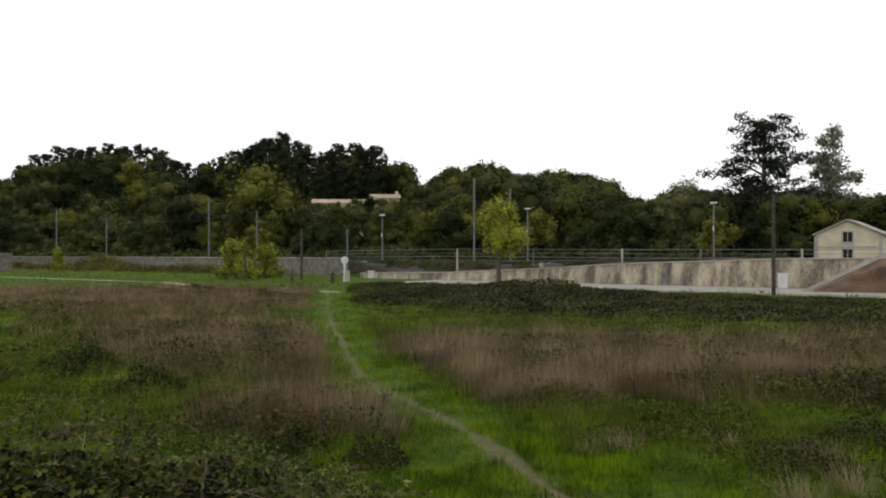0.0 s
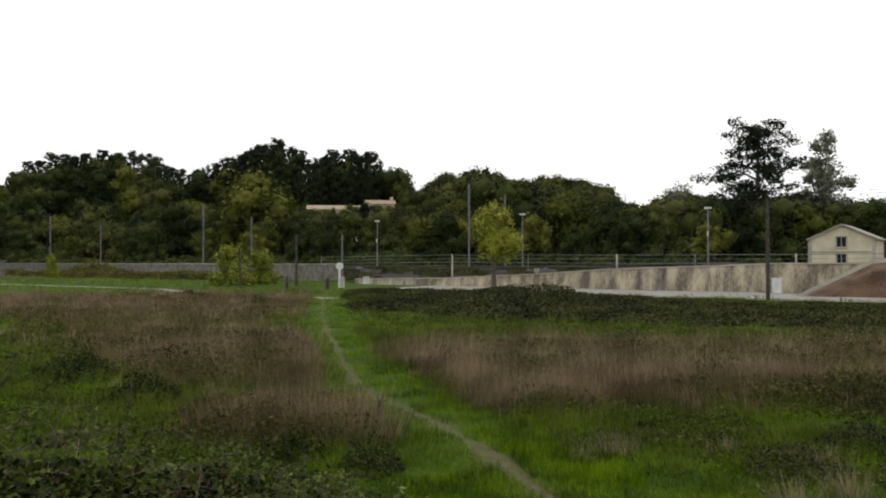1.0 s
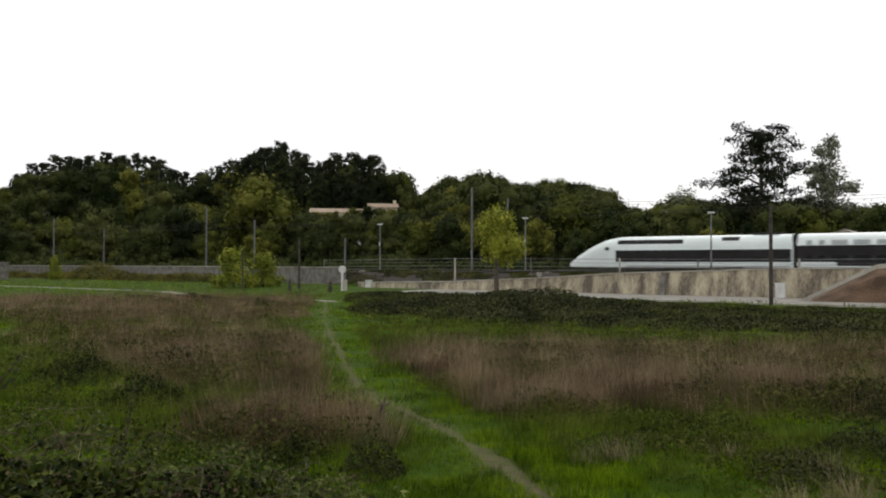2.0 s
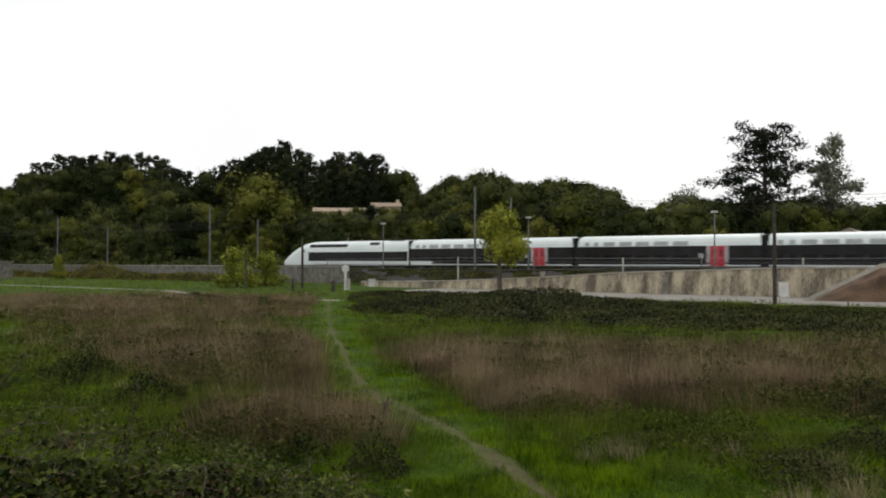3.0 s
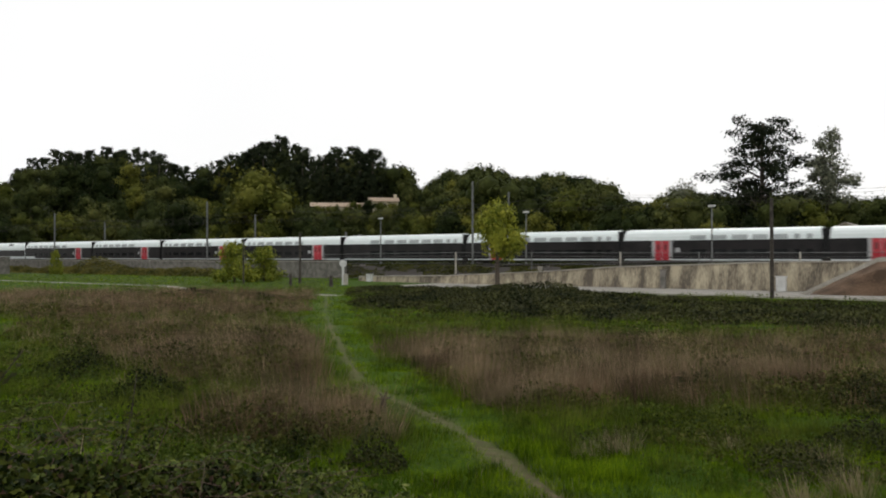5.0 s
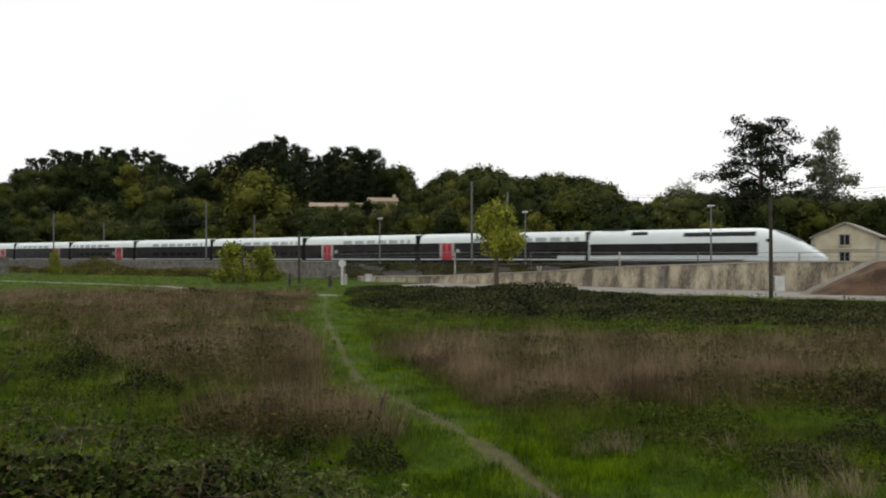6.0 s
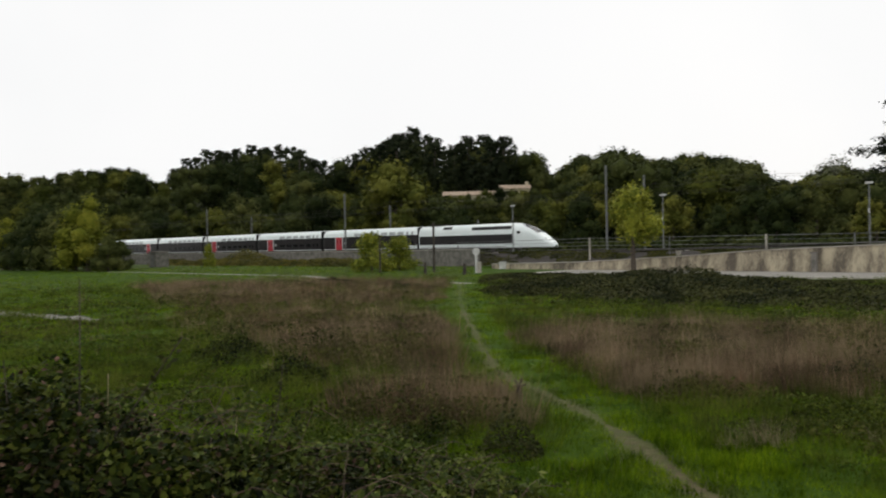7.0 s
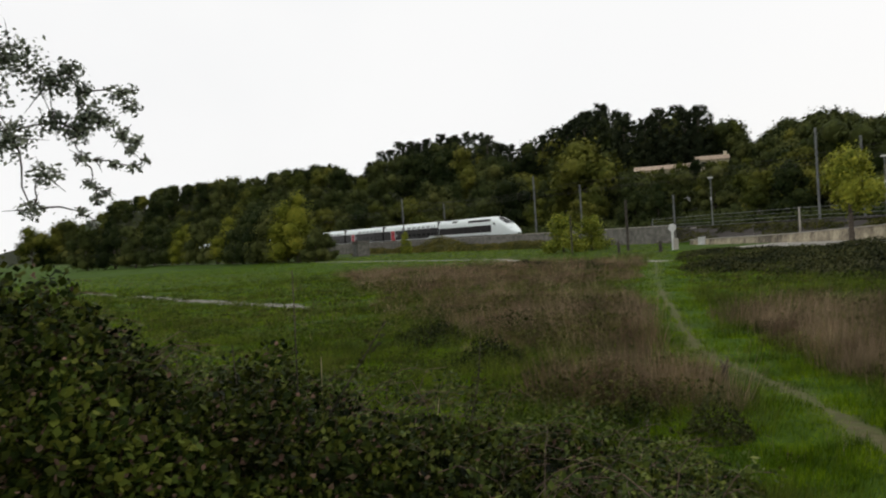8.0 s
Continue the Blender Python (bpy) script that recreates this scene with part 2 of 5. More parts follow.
# ---- ground: one sheet to the horizon, laid along the railway ----
def ground_sheet():
    av = np.unique(np.concatenate([-np.geomspace(60, 3000, 60)[::-1], np.arange(-230, -66, 2.5), np.geomspace(60, 3000, 30), np.arange(-66, 14, 0.5), np.arange(-26, 6, 0.25)]))
    dv = np.unique(np.concatenate([-np.geomspace(12, 3000, 25)[::-1], np.arange(-12, 44, 0.5), np.arange(0, 26, 0.25), np.arange(44, 92, 0.4), np.array([69.19, 69.21]), np.arange(92, 340, 4.0), np.geomspace(340, 3500, 25)]))
    A, D = np.meshgrid(av, dv)
    X, Y = A * TA.x + D * TN.x, A * TA.y + D * TN.y
    V = np.stack([X, Y, height(X, Y)], -1).reshape(-1, 3)
    nr, nc = A.shape
    i = np.arange((nr - 1) * nc).reshape(nr - 1, nc)[:, :-1].ravel()
    F = np.stack([i, i + 1, i + nc + 1, i + nc], -1)
    m = bpy.data.materials.new("meadow_soil")
    m.use_nodes = True
    n, l = m.node_tree.nodes, m.node_tree.links
    b = n["Principled BSDF"]
    b.inputs["Roughness"].default_value, b.inputs["Specular IOR Level"].default_value = 0.95, 0.1
    tc, n1, n2 = n.new("ShaderNodeTexCoord"), n.new("ShaderNodeTexNoise"), n.new("ShaderNodeTexNoise")
    n1.inputs["Scale"].default_value, n2.inputs["Scale"].default_value = 0.35, 6.0
    n1.inputs["Detail"].default_value = n2.inputs["Detail"].default_value = 6
    l.new(tc.outputs["Object"], n1.inputs[0]), l.new(tc.outputs["Object"], n2.inputs[0])
    at_n = n.new("ShaderNodeAttribute")
    at_n.attribute_name = "cover"
    hs = n.new("ShaderNodeMixRGB")
    hs.blend_type = "OVERLAY"
    hs.inputs[0].default_value = 0.75
    mx = n.new("ShaderNodeMixRGB")
    mx.inputs[0].default_value = 0.5
    l.new(n1.outputs["Fac"], mx.inputs[1]), l.new(n2.outputs["Fac"], mx.inputs[2])
    l.new(at_n.outputs["Color"], hs.inputs[1]), l.new(mx.outputs[0], hs.inputs[2])
    l.new(hs.outputs[0], b.inputs["Base Color"])
    bp = n.new("ShaderNodeBump")
    bp.inputs["Strength"].default_value, bp.inputs["Distance"].default_value = 0.6, 0.08
    l.new(n2.outputs["Fac"], bp.inputs["Height"]), l.new(bp.outputs[0], b.inputs["Normal"])
    me = mesh_np("ground", V, F, m)
    me.polygons.foreach_set("use_smooth", [True] * len(me.polygons))
    col = np.zeros((len(V), 4))
    col[:, 3] = 1
    a, d, x, y = A.ravel(), D.ravel(), X.ravel(), Y.ravel()
    grass, dry, soil = np.array([0.040, 0.078, 0.005]), np.array([0.055, 0.048, 0.022]), np.array([0.135, 0.105, 0.066])
    ballast, litter, road = np.array([0.075, 0.068, 0.062]), np.array([0.03, 0.035, 0.015]), np.array([0.28, 0.265, 0.235])
    f = dryness(x, y)[:, None]
    c = grass * (1 - f) + dry * f
    tr = np.exp(-((x - trail_x(y)) / np.interp(y, [9, 13, 20, 40], [0.29, 0.20, 0.16, 0.15])) ** 2) * (y > 2) * (y < 64)
    tr = (tr * (0.75 + 0.25 * wav(x * 3, y * 3)))[:, None].clip(0, 1)
    c = c * (1 - tr) + soil * tr
    west = x < -0.128 * y
    onroad = np.where(west, (d > 45.0) & (d < 46.3) & (a < -30), (d > 56.6) & (d < 69.3) & (a > -49))
    c = np.where(onroad[:, None], road, c)
    c = np.where((west & (d > 46.8) & (d < 69.5))[:, None], np.array([0.045, 0.072, 0.010]), c)
    c = np.where(((np.abs(d - 11.9 - (a + 53.3) * 0.122) < 0.5) & (a > -75) & (a < -35))[:, None], road * 0.8, c)
    c = np.where(((d > 69.3) & (d < 72) & (a > -66))[:, None], ballast, c)
    c = np.where(((d > 71.2) & (d < 86))[:, None], ballast, c)
    c = np.where((d >= 86)[:, None], litter, c)
    col[:, :3] = c
    at_c = me.color_attributes.new("cover", "FLOAT_COLOR", "POINT")
    at_c.data.foreach_set("color", col.ravel())
    return tagged(new("ground", me), "uneven meadow ground with a trodden trail and a wooded hill", "ground", kind="structure")


def dryness(x, y):
    """1 where tall dead grass stands in drifts, 0 on the green turf round the trail."""
    w = wav(x * 0.7 + 3, y * 0.7) * 1.2
    off = x - trail_x(y)
    west = 0.12 + 0.88 * sst(x + 0.66 * y, 2, 9)
    right = sst(off, 1.0 + w * 0.5, 2.2 + w * 0.5) * sst(y, 14.2 + 0.5 * w, 17.0 + 0.5 * w) * (1 - 0.9 * sst(y, 24.5 + 2 * w, 29 + 2 * w))
    left = west * sst(-off, 0.5 + w * 0.3, 1.5 + w * 0.3) * sst(y, 10.5 + w, 14 + w) * (1 - sst(y + 0.3 * x, 58 + 3 * w, 68 + 3 * w)) * (1 - 0.85 * sst(vnoise(x * 0.05, y * 0.16, 17), 0.46, 0.58) * sst(y, 24, 34))
    thin = 0.22 + 0.78 * np.maximum(sst(y + w, 17, 23), 0.9 * np.exp(-((x + 2.7) / 1.3) ** 2))
    left = left * thin * (1 - 0.6 * sst(vnoise(x * 0.35 + 4, y * 0.35, 19), 0.45, 0.60) * (1 - sst(y, 17, 22)))
    drift = sst(vnoise(x * 0.16 + 9, y * 0.30 - 4, 11), 0.18, 0.42)
    tuft = sst(vnoise(x * 0.75 + 2, y * 0.9 + 7, 12), 0.30, 0.62)
    patch = np.clip(0.15 + drift * (0.35 + 0.6 * tuft), 0, 1)
    return np.clip((right + left) * patch, 0, 1) * (y > 3)


ground = ground_sheet()


# ---- railway: bed, rails, walls ----
def long_box(name, material, a0, a1, d0, d1, z0, z1, label="", category="", kind="structure", bevel=0.0):
    ob = part(name, box(a0, a1, d0, d1, z0, z1, bevel), material)
    ob.matrix_basis = pose(0, 0, 0, 0, 0, HEAD)
    return tagged(ob, label, category, kind=kind)


def railway():
    for k, d in enumerate((TRACK, TRACK + 4.0)):
        tr = thing("railway_track", "steel rails on concrete sleepers in grey ballast", "railway track", pose(0, 0, 0, 0, 0, HEAD), "tracks", kind="structure")
        for s in (-0.75, 0.75):
            bm = box(-420, 60, d + s - 0.07, d + s + 0.07, RAIL - 0.16, RAIL - 0.14)
            box_into(bm, -420, 60, d + s - 0.012, d + s + 0.012, RAIL - 0.14, RAIL - 0.03)
            box_into(bm, -420, 60, d + s - 0.035, d + s + 0.035, RAIL - 0.03, RAIL)
            part("rail", bm, M_rust, tr)
        vs, fs = [], []
        for i in range(640):
            x = -330 + i * 0.6
            o = len(vs)
            for dx, dd, z in ((-.13, -1.2, 1.98), (.13, -1.2, 1.98), (.13, 1.2, 1.98), (-.13, 1.2, 1.98), (-.1, -1.18, 2.05), (.1, -1.18, 2.05), (.1, 1.18, 2.05), (-.1, 1.18, 2.05)):
                vs.append((x + dx, d + dd, z))
            fs += [(o + 4, o + 5, o + 6, o + 7), (o, o + 1, o + 5, o + 4), (o + 1, o + 2, o + 6, o + 5), (o + 2, o + 3, o + 7, o + 6), (o + 3, o, o + 4, o + 7)]
        sl = part("sleepers", mesh_np("sleepers", vs, fs, M_concrete), None, tr)
        sl["kind"] = "stuff"


def retaining_wall():
    """Pale rendered wall that climbs with the ramp, buttressed, with a coping."""
    av = np.arange(-60, 30.1, 1.0)
    bm = bmesh.new()
    rings = []
    for a in av:
        t = float(wall_top(a))
        rings.append([bm.verts.new((a, 68.75, -0.3)), bm.verts.new((a, 69.0, t)), bm.verts.new((a, 69.35, t)), bm.verts.new((a, 69.35, -0.3))])
    for r, s in zip(rings, rings[1:]):
        for i in range(3):
            bm.faces.new((r[i], s[i], s[i + 1], r[i + 1]))
    bm.faces.new(rings[0]), bm.faces.new(rings[-1][::-1])
    bmesh.ops.recalc_face_normals(bm, faces=bm.faces[:])
    w = part("retaining_wall", bm, M_wall)
    w.matrix_basis = pose(0, 0, 0, 0, 0, HEAD)
    tagged(w, "pale stained retaining wall that slopes down along the railway", "wall", kind="structure")
    bm = bmesh.new()
    rings = []
    for a in av:
        t = float(wall_top(a))
        rings.append([bm.verts.new((a, y, z)) for y, z in ((68.92, t + 0.004), (68.92, t + 0.11), (69.40, t + 0.11), (69.40, t + 0.004))])
    for r, s in zip(rings, rings[1:]):
        for i in range(4):
            bm.faces.new((r[i], s[i], s[(i + 1) % 4], r[(i + 1) % 4]))
    bmesh.ops.recalc_face_normals(bm, faces=bm.faces[:])
    part("coping", bm, M_concrete, w)


def train_section(n=7):
    """Half outline of the body, from the skirt up to the roof's middle: y, z above the rail."""
    return [(1.40, 0.42), (1.45, 0.75), (1.45, 1.3), (1.45, 1.95), (1.445, 2.38), (1.40, 2.75), (1.28, 3.05), (1.02, 3.28), (0.62, 3.42), (0.0, 3.48)]


SEC = train_section()
BELT = 4  # the point of SEC where the dark side meets the white top


def loft(stations, lo, hi, both=True):
    """Skin between outline points lo..hi along stations (x, width factor, floor z, top z)."""
    bm = bmesh.new()
    sides = (1, -1) if hi < len(SEC) - 1 else (0,)
    z0, z1 = SEC[0][1], SEC[-1][1]

    def ring(st, side):
        x, wf, zl, zt = st
        pts = []
        if side:
            idx = [(i, side) for i in range(lo, hi + 1)]
        else:
            idx = [(i, 1) for i in range(lo, hi + 1)] + [(i, -1) for i in range(hi - 1, lo - 1, -1)]
        for i, s in idx:
            y, z = SEC[i]
            pts.append(bm.verts.new((x, s * y * wf, zl + (z - z0) / (z1 - z0) * (zt - zl))))
        return pts
    for s in sides:
        rs = [ring(st, s) for st in stations]
        for r, q in zip(rs, rs[1:]):
            for i in range(len(r) - 1):
                bm.faces.new((r[i], q[i], q[i + 1], r[i + 1]))
    bmesh.ops.recalc_face_normals(bm, faces=bm.faces[:])
    return bm


def bogie(parent, x):
    bm = box(x - 1.9, x + 1.9, -1.15, 1.15, 0.38, 0.66, 0.05)
    for s in (-1, 1):
        box_into(bm, x - 1.7, x + 1.7, s * 1.12 - 0.08, s * 1.12 + 0.08, 0.3, 0.62, 0.04)
    b = part("bogie", bm, M_under, parent)
    for dx in (-1.5, 1.5):
        for s in (-0.75, 0.75):
            part("wheel", rod((x + dx, s - 0.07, 0.46), (x + dx, s + 0.07, 0.46), 0.46, 0.46, 20), M_wheel, b)


def plate(x0, x1, side, z0, z1, out=0.012, bevel=0.0):
    """A thin plate lying on the body's side, leaning with the outline."""
    def yy(z):
        for (ya, za), (yb, zb) in zip(SEC, SEC[1:]):
            if za <= z <= zb:
                return ya + (yb - ya) * (z - za) / (zb - za)
        return 1.45
    bm = bmesh.new()
    zs = np.linspace(z0, z1, 4)
    ins = [[bm.verts.new((x, side * (yy(z) - 0.02), z)) for x in (x0, x1)] for z in zs]
    outs = [[bm.verts.new((x, side * (yy(z) + out), z)) for x in (x0, x1)] for z in zs]
    for i in range(3):
        bm.faces.new((outs[i][0], outs[i][1], outs[i + 1][1], outs[i + 1][0]))
        for k in (0, 1):
            bm.faces.new((ins[i][k], outs[i][k], outs[i + 1][k], ins[i + 1][k]))
    for i in (0, 3):
        bm.faces.new((ins[i][0], ins[i][1], outs[i][1], outs[i][0]))
    bmesh.ops.recalc_face_normals(bm, faces=bm.faces[:])
    return bm


def carriage(length, door_at, label, wedge=False):
    """A trailer, its middle at the origin, rails at z = 0."""
    h = length / 2 - 0.3
    c = thing("train_carriage", label, "train carriage", group="carriages of the train")
    ends = [(-h, 0.97, 0.42, 3.44), (-h + 0.25, 1, 0.42, 3.48), (h - 0.25, 1, 0.42, 3.48), (h, 0.97, 0.42, 3.44)]
    body = part("lower_body", loft(ends, 0, BELT), M_dark, c, "dark lower side panels")
    part("upper_body", loft(ends, BELT, len(SEC) - 1), M_white, c, "white upper body and roof")
    for s in (-1, 1):
        e = part("end_wall", box(s * h - 0.03, s * h + 0.03, -1.36, 1.36, 0.5, 3.36), M_rubber, c)
    part("gangway", box(h, h + 0.6, -1.25, 1.25, 0.7, 3.2, 0.08), M_rubber, c)
    part("underframe", box(-h + 0.3, h - 0.3, -1.2, 1.2, 0.3, 0.55), M_under, c)
    for side in (-1, 1):
        part("skirt_stripe", plate(-h + 0.1, h - 0.1, side, 0.46, 0.58, 0.016), M_white, c, "white stripe along the skirt")
        dx = door_at if door_at is not None else 99
        if door_at is not None:
            part("door_surround", plate(dx - 1.0, dx + 1.0, side, 0.45, 2.37, 0.02), M_grey, c)
            for u in (-0.36, 0.36):
                leaf = part("door", plate(dx + u - 0.335, dx + u + 0.335, side, 0.46, 2.34, 0.04), M_red, c, "red passenger door leaf")
                part("door_window", plate(dx + u - 0.13, dx + u + 0.13, side, 1.45, 2.0, 0.05), M_redglass, leaf)
            part("lamp_panel", plate(dx - 1.75, dx - 1.3, side, 1.25, 1.65, 0.014), M_grey, c, "pale grey panel beside the door")
        # two small and then a row of wide panes in front of the door, blank skin behind it
        for x, w in ((0.8, 0.45), (1.8, 0.45), (2.8, 1.25), (4.5, 1.3), (6.25, 1.35), (8.1, 1.4), (10.0, 1.45)) + (((12.2, 1.45),) if length > 20 or door_at is None else ()):
            part("window", plate(-h + x, -h + x + w, side, 2.42, 2.84, 0.012), M_pane, c, "pale reflecting window")
            part("window", plate(-h + x, -h + x + w, side, 1.05, 1.5, 0.012), M_darkpane, c, "black window")
        if wedge:
            part("skirt_wedge", plate(-h + 0.05, -h + 3.2, side, 0.6, 0.92, 0.016), M_white, c, "white skirt panel next to the power car")
    bogie(c, -h - 0.3)
    return c


def power_car():
    """Streamlined power car; the nose points along -x, its coupling end at x = 0, nose tip at x = -22."""
    c = thing("power_car", "white streamlined power car with black window band", "locomotive", group="power cars of the train")
    st = [(0, 0.98, 0.42, 3.44), (-0.3, 1, 0.42, 3.46), (-15.6, 1, 0.42, 3.46), (-16.6, 0.995, 0.41, 3.42), (-17.8, 0.97, 0.4, 3.2), (-18.9, 0.93, 0.39, 2.78),
          (-19.9, 0.87, 0.38, 2.25), (-20.8, 0.78, 0.37, 1.68), (-21.5, 0.66, 0.36, 1.18), (-21.95, 0.45, 0.38, 0.85), (-22.12, 0.15, 0.44, 0.66)]
    body = part("body", loft(st, 0, len(SEC) - 1), M_white, c, smooth=True)
    part("end_wall", box(-0.03, 0.03, -1.38, 1.38, 0.5, 3.38), M_rubber, c)
    part("underframe", box(-19.5, -0.5, -1.2, 1.2, 0.3, 0.5), M_under, c)
    for side in (-1, 1):
        part("side_band", plate(-16.6, -0.15, side, 0.92, 2.07, 0.012), M_dark, c, "black band along the side")
        part("louvre", plate(-16.4, -9.8, side, 2.68, 3.08, 0.012), M_dark, c, "black air louvre")
        part("louvre", plate(-6.2, -4.6, side, 2.9, 3.25, 0.012), M_dark, c)
        part("cab_window", plate(-17.75, -17.3, side, 2.1, 2.4, 0.004), M_darkpane, c)
        part("skirt_stripe", plate(-15.5, -0.2, side, 0.46, 0.58, 0.014), M_grey, c)
    ws = bmesh.new()
    for i, (x, z, w) in enumerate(((-17.55, 3.27, 0.72), (-18.4, 3.0, 0.80), (-19.25, 2.63, 0.82), (-20.0, 2.24, 0.72))):
        a, b = ws.verts.new((x, -w, z - 0.10)), ws.verts.new((x, w, z - 0.10))
        m0 = ws.verts.new((x, 0, z + 0.06))
    vs = list(ws.verts)
    for i in range(3):
        o = i * 3
        ws.faces.new((vs[o], vs[o + 2], vs[o + 5], vs[o + 3]))
        ws.faces.new((vs[o + 2], vs[o + 1], vs[o + 4], vs[o + 5]))
    part("windscreen", ws, M_darkpane, c)
    for side in (-1, 1):
        part("headlight", rod((-20.95, side * 0.62, 1.42), (-21.15, side * 0.60, 1.38), 0.13, 0.1, 10), M_pane, c)
    part("pantograph_base", box(-3.6, -1.2, -0.7, 0.7, 3.42, 3.62, 0.05), M_under, c)
    bogie(c, -3.4)
    bogie(c, -14.4)
    return c


# spacing along the train, from the leading nose
CARS = [(22.15, "power"), (21.84, 0)] + [(18.7, i) for i in range(1, 7)] + [(21.84, 7), (22.15, "power")]
TRAIN = []
lead = power_car()
TRAIN.append((lead, 22.15, 0))
labels = "dark and white passenger carriage with red doors"
first = carriage(21.84, 6.7, labels, True)
mid = carriage(18.7, 5.15, labels)
TRAIN.append((first, 22.15 + 10.92, 0))
s = 22.15 + 21.84
for i in range(6):
    c = mid if i == 0 else carriage(18.7, None, "dark and white buffet carriage without side doors") if i == 3 else copy_thing(mid, Matrix())
    TRAIN.append((c, s + 9.35, 180 if i >= 3 else 0))
    s += 18.7
TRAIN.append((copy_thing(first, Matrix()), s + 10.92, 180))
s += 21.84
TRAIN.append((copy_thing(lead, Matrix()), s, 180))

railway()
retaining_wall()


# ---- plants ----
def cards(P, N, size, rng, slim=0.55, wild=0.55):
    """Leaf-shaped quads at points P (n, 3) that face about N (n, 3); size (n,). Returns verts, faces."""
    n = len(P)
    N = N + rng.normal(0, wild, (n, 3))
    N /= np.linalg.norm(N, axis=1)[:, None] + 1e-9
    T = np.cross(N, rng.normal(0, 1, (n, 3)))
    T /= np.linalg.norm(T, axis=1)[:, None] + 1e-9
    B = np.cross(N, T)
    s = size[:, None]
    bend = N * s * 0.18
    V = np.stack([P - T * s * 0.5, P + B * s * slim * 0.5 - bend * 0.6 + T * s * 0.05, P + T * s * 0.5 - bend, P - B * s * slim * 0.5 - bend * 0.6 + T * s * 0.05], 1).reshape(-1, 3)
    return V, np.arange(n * 4).reshape(n, 4)


def lobe_points(lobes, n, rng, shell=0.55):
    """Points on and under the skins of ellipsoid lobes (x, y, z, rx, ry, rz) and their outward ways."""
    L = np.array(lobes, float)
    w = (L[:, 3] * L[:, 4] + L[:, 3] * L[:, 5] + L[:, 4] * L[:, 5])
    k = rng.choice(len(L), n, p=w / w.sum())
    u = rng.normal(0, 1, (n, 3))
    u /= np.linalg.norm(u, axis=1)[:, None]
    q = shell + (1 - shell) * rng.random(n) ** 0.6
    q *= 1 + 0.30 * np.sin(u[:, 0] * 7 + k) * np.cos(u[:, 1] * 6 + 2 * k) + 0.10 * np.sin(u[:, 2] * 13 + k)
    q *= np.where(rng.random(n) < 0.10, 1.04 + 0.14 * rng.random(n), 1.0)
    P = L[k, :3] + u * L[k, 3:] * q[:, None]
    return P, u


def join_geo(parts):
    vs, fs, o = [], [], 0
    for v, f in parts:
        vs.append(v), fs.append(f + o)
        o += len(v)
    return np.concatenate(vs), np.concatenate(fs)


def cores(lobes, f=0.62):
    """Low, lumpy hearts inside the lobes that keep a crown dense; quads."""
    out = []
    for i, (x, y, z, rx, ry, rz) in enumerate(lobes):
        nu, nv = 7, 4
        th = np.linspace(0, 2 * np.pi, nu, endpoint=False)
        ph = np.linspace(0.15, np.pi - 0.15, nv)
        T, Q = np.meshgrid(th, ph)
        k = f * (1 + 0.15 * np.sin(3 * T + i) * np.sin(4 * Q + i))
        V = np.stack([x + rx * k * np.cos(T) * np.sin(Q), y + ry * k * np.sin(T) * np.sin(Q), z + rz * k * np.cos(Q)], -1).reshape(-1, 3)
        F = [(r * nu + c, r * nu + (c + 1) % nu, (r + 1) * nu + (c + 1) % nu, (r + 1) * nu + c) for r in range(nv - 1) for c in range(nu)]
        out.append((V, np.array(F)))
    return out


def limbs(trunk_h, r0, tips, rng, lean=(0, 0)):
    """A tapered, slightly crooked trunk with limbs that end at the tips."""
    bm = bmesh.new()
    p, r = Vector((0, 0, -0.2)), r0
    knots = [p]
    for i in range(1, 6):
        q = Vector((lean[0] * i / 5 + rng.normal(0, 0.04) * trunk_h * 0.2, lean[1] * i / 5 + rng.normal(0, 0.04) * trunk_h * 0.2, trunk_h * i / 5))
        rod_into(bm, p, q, r, r * 0.82, 8)
        p, r = q, r * 0.82
        knots.append(q)
    for x, y, z in tips:
        e = Vector((x, y, z))
        at_z = min(max(z - 0.45 * math.hypot(x, y), 0.25 * trunk_h), 0.97 * trunk_h)
        k = at_z / trunk_h * 5
        i0 = min(int(k), 4)
        b = knots[i0].lerp(knots[i0 + 1], k - i0)
        m = b.lerp(e, 0.5) + Vector((0, 0, 0.06 * (e - b).length))
        rod_into(bm, b, m, r0 * 0.26, r0 * 0.17, 6), rod_into(bm, m, e, r0 * 0.17, r0 * 0.06, 6)
    return bm


